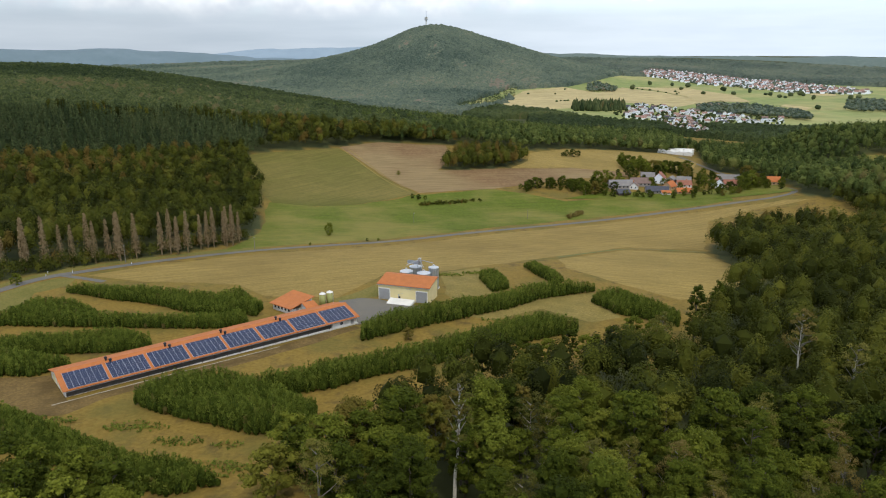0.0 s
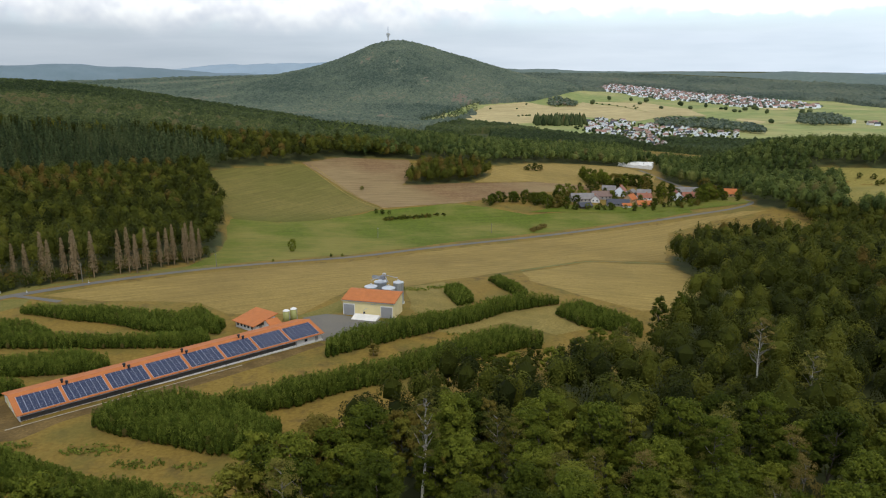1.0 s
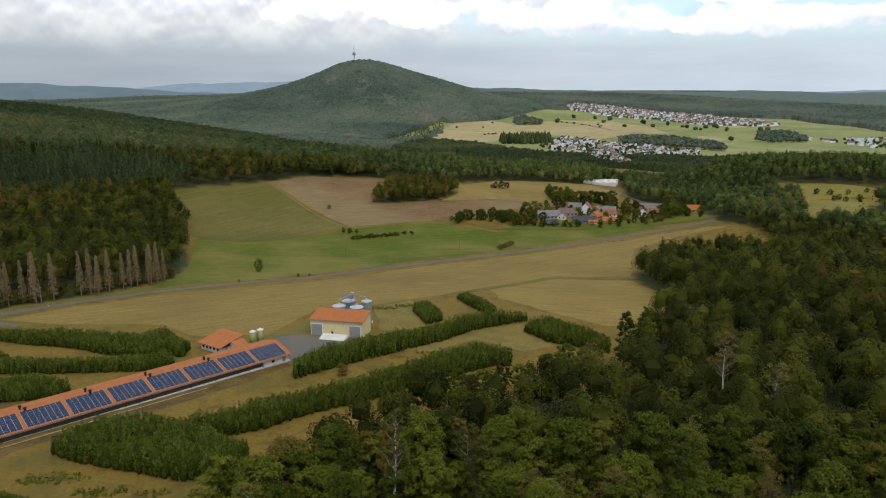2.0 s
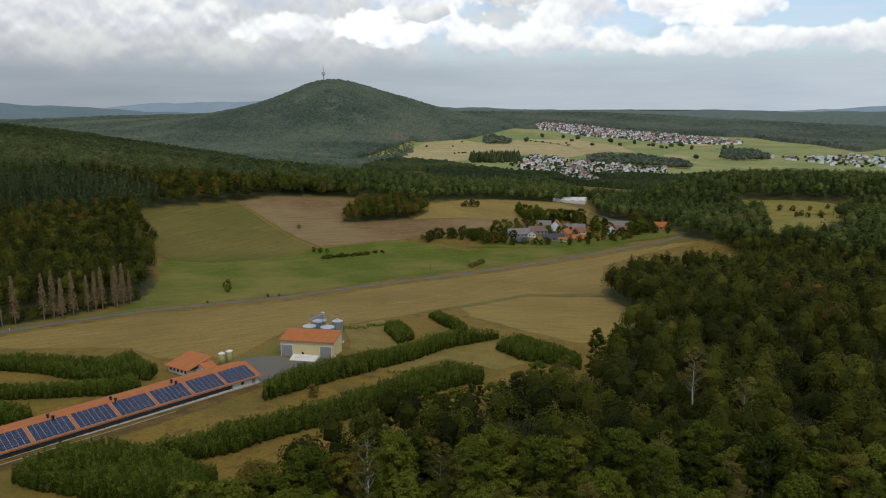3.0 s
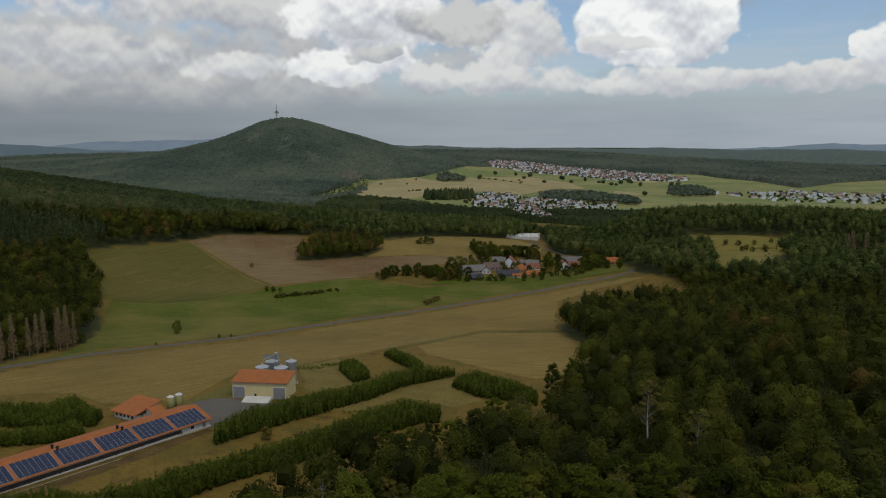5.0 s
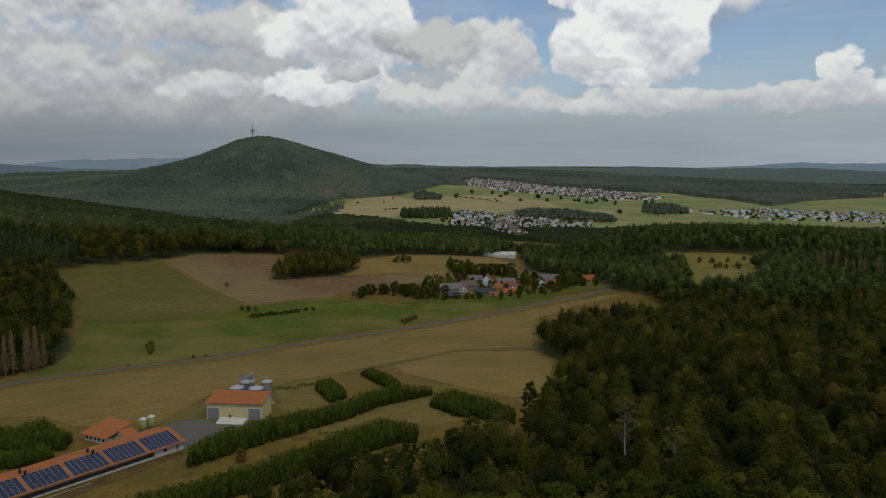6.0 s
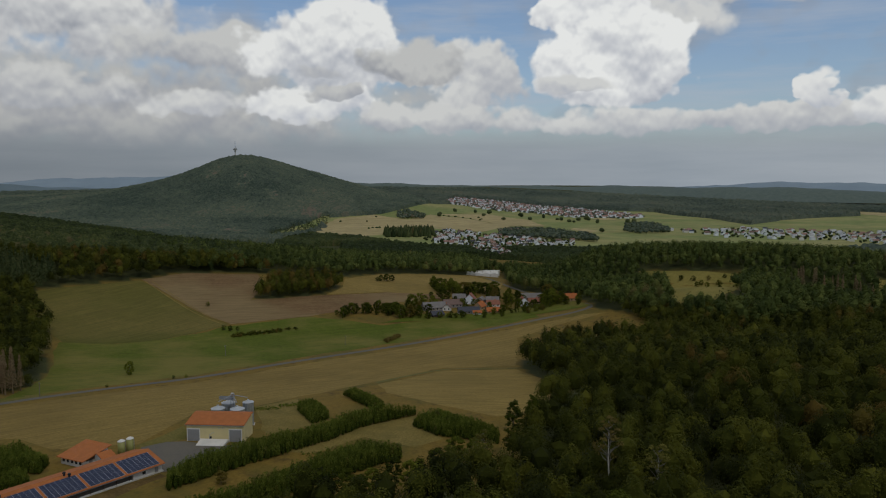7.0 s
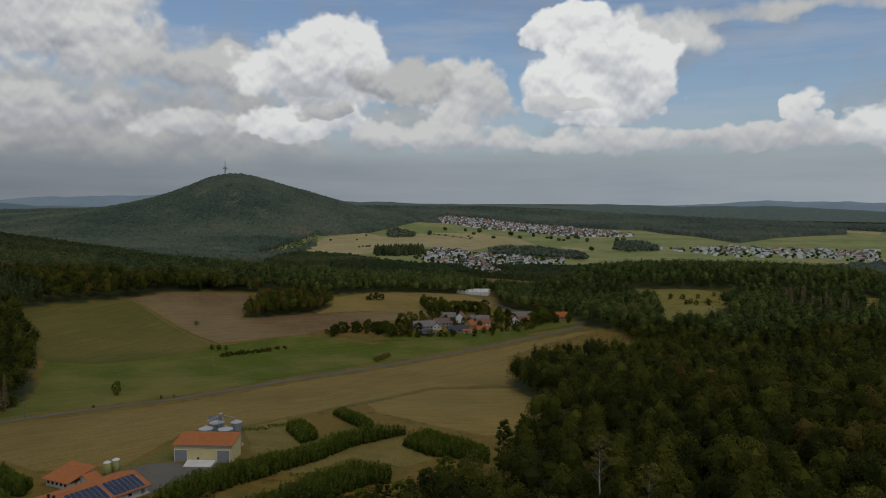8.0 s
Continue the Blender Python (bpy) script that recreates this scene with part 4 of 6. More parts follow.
def canopy_sheet(name, poly, step, height, material, label, seed, keep=None, dead=(), crown=0.0):
    """A far forest's closed canopy: crowns as uneven heads over the ground, falling to it at the edges."""
    rng = np.random.default_rng(seed)
    p = np.array(poly)
    gx, gy = np.meshgrid(np.arange(p[:, 0].min() - step, p[:, 0].max() + 2 * step, step), np.arange(p[:, 1].min() - step, p[:, 1].max() + 2 * step, step))
    gx = gx + rng.uniform(-0.38, 0.38, gx.shape) * step
    gy = gy + rng.uniform(-0.38, 0.38, gx.shape) * step
    wood = inside(poly, gx, gy)
    if keep is not None:
        wood &= keep(gx, gy)
    head = rng.uniform(0.55, 1.0, gx.shape) + 0.25 * (rng.random(gx.shape) < 0.12)
    crown_tone = rng.uniform(0, 1, gx.shape)
    if crown:  # domes about so many metres apart, each with a tone of its own
        ci, cj = np.floor(gx / crown).astype(int), np.floor(gy / crown).astype(int)
        pick = lambda i, j, k: np.abs(np.sin(i * 127.1 + j * 311.7 + k * 74.7 + seed) * 43758.5453) % 1.0
        best = np.full(gx.shape, -1.0)
        for di in (-1, 0, 1):
            for dj in (-1, 0, 1):
                i, j = ci + di, cj + dj
                dx, dy = gx - (i + pick(i, j, 1)) * crown, gy - (j + pick(i, j, 2)) * crown
                dome = (0.62 + 0.38 * pick(i, j, 3)) * (1.0 - 0.85 * (dx * dx + dy * dy) / crown**2)
                crown_tone = np.where(dome > best, pick(i, j, 4), crown_tone)
                best = np.maximum(best, dome)
        head = np.clip(best, 0.15, 1.2) + rng.uniform(-0.06, 0.06, gx.shape)
    z = ground(gx, gy) + np.where(wood, height * head, -3.0)
    n, k = gx.shape
    i = (np.arange(n - 1)[:, None] * k + np.arange(k - 1)).ravel()
    quads = np.stack([i, i + 1, i + k + 1, i + k], 1)
    quads = quads[wood.ravel()[quads].any(1)]
    used, back = np.unique(quads, return_inverse=True)
    quads = back.reshape(-1, 4)
    x, y = gx.ravel()[used], gy.ravel()[used]
    stand = np.array([noise.fractal((a * 0.0035, b * 0.0035, seed * 0.7), 1.0, 2.0, 4) for a, b in zip(x, y)])
    tone = np.clip(0.50 * crown_tone.ravel()[used] + 0.10 * rng.uniform(0, 1, len(x)) + 0.20 + 0.70 * stand, 0, 0.955)
    for cx, cy, rx, ry in dead:  # stands of dead spruce
        tone[((x - cx) / rx) ** 2 + ((y - cy) / ry) ** 2 < rng.uniform(-0.7, 1.0, len(x)) + stand] = 1.0
    f = np.concatenate([quads[:, [0, 1, 2]], quads[:, [0, 2, 3]]])
    me = solid(name, np.column_stack([x, y, z.ravel()[used]]), f, [material], tone=tone)
    return tagged(new(name, me), label, "woodland", kind="stuff")


OAKS = [broadleaf_meshes(10 + i, h, s, c, 10500, 0.175) for i, (h, s, c) in enumerate(((18, 5.0, 26), (20, 5.6, 30), (16, 4.7, 22), (20, 4.7, 28), (17, 5.4, 28)))]
OAKS_LIGHT = [broadleaf_meshes(20 + i, h, s, c, 5200, 0.25) for i, (h, s, c) in enumerate(((18, 5.0, 26), (20, 5.4, 30), (16, 4.7, 22)))]
ASHES = [broadleaf_meshes(40 + i, h, 3.7, 26, 5200, 0.18, 0.26, "bark", "leaf") for i, h in enumerate((19, 22))]
BARE = [broadleaf_meshes(60 + i, h, 3.8, 26, 3200, 0.15, 0.34, "grey_bark", "leaf_brown", True) for i, h in enumerate((20, 22))]
HEDGE_TREES = [broadleaf_meshes(70 + i, 9.0, 4.4, 24, 2600, 0.24, 0.0) for i in range(3)]
BUSHES = [broadleaf_meshes(80 + i, 5.0, 2.6, 16, 1400, 0.18, 0.0) for i in range(2)]
DEAD_SPRUCES = [conifer_meshes(95 + i, 24, 2.4, 46, "dead_wood", "dead_wood", True) for i in range(3)]


def near_wood():
    """The mixed wood on the rise: single trees near by, the rest past counting."""
    rng = np.random.default_rng(5)
    seen = lambda x, y: (np.abs(np.degrees(np.arctan2(x, y)) - 4) < 46) & (np.hypot(x, y) > 62) & ~((np.abs(x + 0.052 * y) < 4.5) & (y < 121))
    x, y = scatter(NEAR_WOOD, 7.8, 11, seen)
    r = np.hypot(x, y)
    order = np.argsort(r)
    near = order[:195]
    for rank, i in enumerate(near):
        kind = rng.random()
        if kind < 0.66:
            me, label, tall = OAKS[rng.integers(5)] if rank < 95 else OAKS_LIGHT[rng.integers(3)], "dense green broadleaf tree in the wood", 1.0
        elif kind < 0.86:
            me, label, tall = ASHES[rng.integers(2)], "slender loose-crowned broadleaf tree", 1.0
        else:
            me, label, tall = BARE[rng.integers(2)], "thin pale-stemmed tree with browning sparse crown", 1.0
        grow("tree", me, x[i], y[i], rng.uniform(0.66, 1.0), rng.uniform(0, 6.28), label, "tree", "trees of the near wood", tall)
    rest = order[195:]
    mid = rest[r[rest] < 330]
    far = rest[r[rest] >= 330]
    woodland("mixed_woodland", x[mid], y[mid], 16.5, 4.7, 1150, 0.27, M["leaf_wood"], "dense mixed broadleaf wood in late summer", 21, 0.22, vary=0.28, core=1)
    woodland("mixed_woodland", x[far], y[far], 17.0, 4.8, 400, 0.44, M["leaf_wood"], "dark broadleaf wood at the field edge", 22, 0.15, vary=0.28, core=1)


near_wood()


def other_woods():
    az = lambda x, y: np.degrees(np.arctan2(x, y))
    seen = lambda x, y: (az(x, y) > -37) & (az(x, y) < 45)
    west = lambda x, y: seen(x, y) & (np.hypot(x, y) < 760) & ~inside(SPRUCE_BELT, x, y)
    x, y = scatter(WEST_TALL, 7.4, 31, west)
    r = np.hypot(x, y)
    a = r < 520
    woodland("broadleaf_woodland", x[a], y[a], 17.5, 4.6, 460, 0.42, M["leaf_wood"], "dense green broadleaf forest along the road", 32, 0.2, vary=0.26, core=1)
    woodland("broadleaf_woodland", x[~a], y[~a], 17.5, 4.6, 230, 0.60, M["leaf_wood"], "green broadleaf forest on the slope", 33, 0.25, vary=0.26, core=1)
    x, y = scatter(WEST_EDGE, 3.6, 30)
    woodland("edge_shrubs", x, y, 7.0, 2.9, 160, 0.36, M["leaf_wood"], "green shrubs along the forest edge", 29, 0.0, vary=0.4)
    x, y = scatter(SPRUCE_BELT, 5.8, 34, seen)
    woodland("spruce_woodland", x, y, 17.0, 3.4, 110, 0.62, M["needle"], "dark green spruce plantation", 35, 0.1, conic=True, vary=0.28)
    far = lambda x, y: seen(x, y) & (np.hypot(x, y) >= 760) & (np.hypot(x, y) < 1450) & ~inside(SPRUCE_BELT, x, y)
    canopy_sheet("hill_woodland", WEST_WOOD, 3.2, 17, M["canopy_mid"], "mixed forest covering the rounded hill", 37, far, DEAD_WEST, 8.0)
    x, y = scatter(MID_WOOD, 7.6, 38, lambda x, y: seen(x, y) & (np.hypot(x, y) < np.where((az(x, y) > -12) & (az(x, y) < 2.5), 1040, 1200)))
    woodland("valley_woodland", x, y, 16, 4.7, 85, 0.80, M["leaf_mid"], "dark mixed wood behind the fields", 39, 0.15, vary=0.28, core=1)
    canopy_sheet("valley_woodland", MID_WOOD, 5.0, 17, M["canopy_mid"], "dark mixed wood at the hill foot", 53, lambda x, y: seen(x, y) & (np.hypot(x, y) >= 1195) & ~((az(x, y) > -12) & (az(x, y) < 2.5)), (), 9.0)
    x, y = scatter(COPSE, 6.6, 40)
    woodland("copse", x, y, 16, 4.5, 260, 0.55, M["leaf_wood"], "round dark copse standing in the fields", 41, 0.05, core=1)
    x, y = scatter(EAST_HILL_WOOD, 7.4, 42, lambda x, y: seen(x, y) & (np.hypot(x, y) < 985) & ~inside(CLEARING_FOOT, x, y) & ~inside(DEAD_FOOT, x, y) & ~inside(CLEARING, x, y) & ~inside(CLEARING_EAST, x, y))
    woodland("hill_woodland", x, y, 16.5, 4.6, 115, 0.70, M["leaf_mid"], "dark broadleaf forest on the low ridge", 43, 0.15, vary=0.28, core=1)
    wooded = lambda x, y: seen(x, y) & ~inside(HILL_CLEARING, x, y)
    canopy_sheet("mountain_woodland", HILL_WOOD, 6.2, 17, M["canopy_hill_hazed"], "forest covering the cone-shaped mast hill", 45, wooded, DEAD_HILL, 13.0)
    canopy_sheet("foot_woodland", FOOT_WOOD, 5.0, 14, M["canopy_mid"], "mixed wood below the dry hillside", 57, seen, (), 9.0)
    x, y = scatter(CLEARING_EDGE, 6.4, 56)
    woodland("edge_trees", x, y, 10.5, 4.4, 200, 0.46, M["leaf_wood"], "low dark trees below the dry clearing", 58, 0.0, vary=0.35, core=1)
    x, y = scatter(HILL_CLEARING, 17.0, 54)
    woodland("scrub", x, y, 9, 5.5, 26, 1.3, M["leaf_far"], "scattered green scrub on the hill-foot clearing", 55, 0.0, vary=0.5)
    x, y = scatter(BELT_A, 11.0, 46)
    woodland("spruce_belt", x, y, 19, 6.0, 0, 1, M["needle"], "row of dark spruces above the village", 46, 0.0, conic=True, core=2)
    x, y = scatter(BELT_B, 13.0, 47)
    woodland("tree_belt", x, y, 15, 9.0, 8, 2.4, M["leaf_far"], "belt of dark trees by the village", 47, 0.0, core=2, core_material=M["canopy_hill_hazed"])
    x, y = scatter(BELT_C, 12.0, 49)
    woodland("tree_belt", x, y, 14, 8.0, 8, 2.2, M["leaf_far"], "dark wood tongue on the dry hillside", 49, 0.0, core=2, core_material=M["canopy_hill_hazed"])
    canopy_sheet("wood_tongue", WOOD_TONGUE, 9.0, 17, M["canopy_far_hazed"], "forest edge reaching into the valley meadows", 51)
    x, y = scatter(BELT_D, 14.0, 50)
    woodland("tree_belt", x, y, 14, 8.0, 8, 2.2, M["leaf_far"], "dark trees between meadows and houses", 50, 0.0, core=2, core_material=M["canopy_hill_hazed"])
    front = lambda x, y: (np.hypot(x, y) < 1430) & (az(x, y) > 8) & ~inside(VILLAGE, x, y)
    canopy_sheet("valley_woodland", VALLEY_FLOOR, 5.0, 12, M["canopy_mid"], "dark wood below the village", 48, front)


other_woods()


def far_woods():
    """Forest over the far ridges, thinning into the valley meadows."""
    open_land = (HILL_CLEARING, FAR_FIELD_A, FAR_FIELD_B, FAR_GREEN_A, FAR_GREEN_B, FAR_FIELD_WEST, FAR_FIELD_C, HILL_FOOT_FIELD, VILLAGE, TOWN, EAST_TOWN)
    ring = ((-3600, 1500), (-3600, 3300), (-2300, 4400), (0, 4880), (2300, 4400), (3900, 2900), (3900, 1400), (1500, 1150), (560, 1020), (430, 1090), (260, 1240), (-900, 1500))

    def keep(x, y):
        a = np.degrees(np.arctan2(x, y))
        ok = (a > -40) & (a < 48) & (np.hypot(x, y) < 4100) & ~inside(HILL_WOOD, x, y) & ~inside(WEST_WOOD, x, y) & ~inside(MID_WOOD, x, y) & ~inside(VALLEY_FLOOR, x, y) & ~inside(FOOT_WOOD, x, y) & ~((y < 1900) & (x > -320) & (x < 330))
        for poly in open_land:
            ok &= ~inside(poly, x, y)
        return ok
    canopy_sheet("ridge_woodland", ring, 14.0, 17, M["canopy_far_hazed"], "distant forest on the long ridges", 52, keep)


far_woods()


def distant_ridge(name, near, rise, seed, material, label, first, last):
    """A far ridge line, closing the view."""
    a = np.radians(np.arange(first, last, 0.25))
    top = np.array([rise * (0.55 + 0.9 * (noise.fractal((q * 4.0, seed, 0.3), 0.9, 2.1, 5) * 0.5 + 0.3)) for q in a])
    rows = [(near, 0.0), (near + 60, 0.55), (near + 140, 0.9), (near + 200, 1.0), (near + 260, 0.9)]
    v = [(r * math.sin(q), r * math.cos(q), 40 + t * k) for r, k in rows for q, t in zip(a, top)]
    n = len(a)
    i = (np.arange(len(rows) - 1)[:, None] * n + np.arange(n - 1)).ravel()
    me = solid(name, v, np.stack([i, i + 1, i + n + 1, i + n], 1)[:, ::-1], [material], smooth=True)
    return tagged(new(name, me), label, "distant hills", kind="structure")


distant_ridge("backdrop_ridge", 4150, 84.0, 1.5, M["hazed_ridge_wood"], "dark wooded ridge along the horizon, hazed in colour", -12, 60)
distant_ridge("backdrop_ridge", 4200, 100.0, 4.5, M["hazed_hills"], "wooded hills far away, painted blue-grey with haze", -60, -8)
distant_ridge("backdrop_ridge", 4600, 125.0, 7.5, M["hazed_far_hills"], "distant hills on the horizon, painted pale blue with haze", -60, -7)
distant_ridge("backdrop_ridge", 4600, 104.0, 9.5, M["hazed_far_hills"], "distant hills on the horizon, painted pale blue with haze", 28, 60)


def shrub_strip(name, poly, height, seed, label):
    """A planted strip of feathery upright shrubs, past counting: a dense mass in shade-dark colour under leafy shoots.
    """
    rng = np.random.default_rng(seed)
    wave = lambda x, y: 0.97 + 0.22 * np.array([noise.noise((a * 0.11, b * 0.11, seed)) for a, b in zip(x, y)])
    gx, gy = scatter(poly, 1.05, seed)
    n, k = len(gx), 84
    open_side = sum((~inside(poly, gx + dx, gy + dy)).astype(float) for dx, dy in ((1.5, 0), (-1.5, 0), (0, 1.5), (0, -1.5)))
    hs = height * rng.uniform(0.80, 1.14, n) * wave(gx, gy) * (1.0 - 0.13 * open_side)
    h = rng.uniform(0.02, 1, (n, k)) ** 0.70
    a = rng.uniform(0, 2 * math.pi, (n, k))
    r = 1.0 * (1.05 - h * 0.62) * rng.uniform(0.35, 1, (n, k))
    at = np.stack([gx[:, None] + np.cos(a) * r, gy[:, None] + np.sin(a) * r, ground(gx, gy)[:, None] + hs[:, None] * h], -1).reshape(-1, 3)
    m = n * k
    d = np.stack([np.cos(a) * 0.5, np.sin(a) * 0.5, np.full_like(a, 0.9)], -1).reshape(-1, 3) + 0.6 * unit(rng, m)
    d /= np.linalg.norm(d, axis=1)[:, None]
    side = np.cross(d, unit(rng, m)); side /= np.linalg.norm(side, axis=1)[:, None]
    ln = rng.uniform(0.12, 0.30, m)[:, None]
    v = np.stack([at - d * ln + side * ln * 0.45, at + d * ln * 1.1, at - d * ln - side * ln * 0.45], 1).reshape(-1, 3)
    f = np.arange(3 * m).reshape(m, 3)
    tone = np.repeat(rng.uniform(0, 1, n), k * 3)
    # the dense inside: one lumpy mass a plant, darkened to imitate inner shade
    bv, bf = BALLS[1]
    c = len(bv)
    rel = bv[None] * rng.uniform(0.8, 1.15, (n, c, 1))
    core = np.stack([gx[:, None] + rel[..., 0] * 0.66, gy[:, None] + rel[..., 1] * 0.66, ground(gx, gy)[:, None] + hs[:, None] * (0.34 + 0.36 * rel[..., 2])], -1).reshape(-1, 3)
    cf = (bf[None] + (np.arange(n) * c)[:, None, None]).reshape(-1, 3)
    me = solid(name, np.concatenate([v, core]), np.concatenate([f, cf + len(v)]), [M["shrub"], M["shrub_shade"]],
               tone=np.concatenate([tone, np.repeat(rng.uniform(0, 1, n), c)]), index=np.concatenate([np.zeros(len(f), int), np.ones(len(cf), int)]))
    return tagged(new(name, me), label, "hedge", "shrub strips round the barn", kind="stuff")


for i, (poly, h) in enumerate(((STRIP_LONG, 5.4), (STRIP_SHORT_A, 4.0), (STRIP_SHORT_B, 4.0), (STRIP_EAST, 4.5), (STRIP_MID, 5.4), (STRIP_WIDE, 5.4),
                               (STRIP_WEST_A, 4.5), (STRIP_WEST_B, 4.5), (STRIP_WEST_C, 4.5), (STRIP_WEST_D, 4.5), (STRIP_FRONT, 4.0))):
    shrub_strip("shrub_strip", poly, h * 1.1, 100 + i, "planted strip of feathery green willow shrubs")

# ---- farm buildings ----
M["roof_orange"] = plain("roof_orange", (0.46, 0.150, 0.036), 0.75, vary=0.22, scale=0.5, bump=0.6, ribs=(0, 0.3))
M["cream"] = plain("cream", (0.70, 0.57, 0.27), 0.85, vary=0.10, scale=0.4)
M["white_wall"] = plain("white_wall", (0.74, 0.70, 0.62), 0.85, vary=0.15, scale=0.5)
M["grey_door"] = plain("grey_door", (0.30, 0.285, 0.26), 0.5, vary=0.12, scale=0.6, bump=0.5, ribs=(0, 0.25))
M["concrete"] = plain("concrete", (0.58, 0.55, 0.48), 0.9, vary=0.2, scale=0.7)
M["dark_net"] = plain("dark_net", (0.085, 0.075, 0.058), 0.8, vary=0.3, scale=1.0)
M["dark_wood"] = plain("dark_wood", (0.10, 0.07, 0.045), 0.85, vary=0.35, scale=1.0)
M["galvanised"] = plain("galvanised", (0.60, 0.60, 0.58), 0.38, 0.75, vary=0.18, scale=0.8, bump=0.4, ribs=(0, 0.25))
M["bin_cap"] = plain("bin_cap", (0.58, 0.58, 0.57), 0.40, 0.4, vary=0.12, scale=0.8)
M["green_silo"] = plain("green_silo", (0.30, 0.29, 0.085), 0.5, vary=0.15, scale=0.8)
M["panel_cell"] = plain("panel_cell", (0.018, 0.028, 0.068), 0.28, 0.0, vary=0.35, scale=2.0, spec=0.4)
M["aluminium"] = plain("aluminium", (0.50, 0.51, 0.54), 0.45, 0.6, vary=0.1)
M["black_iron"] = plain("black_iron", (0.02, 0.02, 0.02), 0.6, vary=0.2)
M["steel"] = plain("steel", (0.42, 0.44, 0.46), 0.45, 0.7, vary=0.2)
M["glass_dark"] = plain("glass_dark", (0.03, 0.035, 0.04), 0.15, vary=0.2, spec=0.6)


def slab(bm, m, sx, sy, sz, bevel=0.0):
    """A block on the local ground plane of pose m: sx by sy, sz high."""
    r = bmesh.ops.create_cube(bm, size=1.0, matrix=m @ Matrix.Translation((0, 0, sz / 2)) @ Matrix.Diagonal((sx, sy, sz, 1)))
    if bevel:
        edges = {e for v in r["verts"] for e in v.link_edges}
        bmesh.ops.bevel(bm, geom=list(edges), offset=bevel, segments=1, affect="EDGES")


def drum(bm, m, r0, r1, h, n=20, caps=True):
    bmesh.ops.create_cone(bm, cap_ends=caps, segments=n, radius1=r0, radius2=r1, depth=h, matrix=m @ Matrix.Translation((0, 0, h / 2)))


def prism(bm, m, outline, length):
    """Extrudes an outline (x, z) along local y."""
    a = [bm.verts.new(m @ Vector((x, 0, z))) for x, z in outline]
    b = [bm.verts.new(m @ Vector((x, length, z))) for x, z in outline]
    bm.faces.new(a[::-1]); bm.faces.new(b)
    for i in range(len(a)):
        j = (i + 1) % len(a)
        bm.faces.new((a[i], a[j], b[j], b[i]))


def part(name, bm, material, parent, label="", smooth=False):
    me = bpy.data.meshes.new(name)
    bmesh.ops.recalc_face_normals(bm, faces=bm.faces)
    bm.to_mesh(me); bm.free()
    me.materials.append(material)
    if smooth:
        me.polygons.foreach_set("use_smooth", np.full(len(me.polygons), True))
    o = new(name, me)
    o.parent = parent
    return tagged(o, label) if label else o


def shared(name, me, parent, m):
    """Another piece with the same mesh."""
    o = new(name, me)
    o.parent = parent
    o.matrix_local = m
    return o


def T(x=0.0, y=0.0, z=0.0, turn=0.0):
    return Matrix.Translation((x, y, z)) @ Matrix.Rotation(radians(turn), 4, "Z")


BARN_Z = 48.6
BARN = T(-115.0, 173.3, BARN_Z, 42.6)     # local x along the front wall, y to the back
BARN_L, BARN_W, EAVE, RISE = 93.0, 17.0, 2.7, 2.3


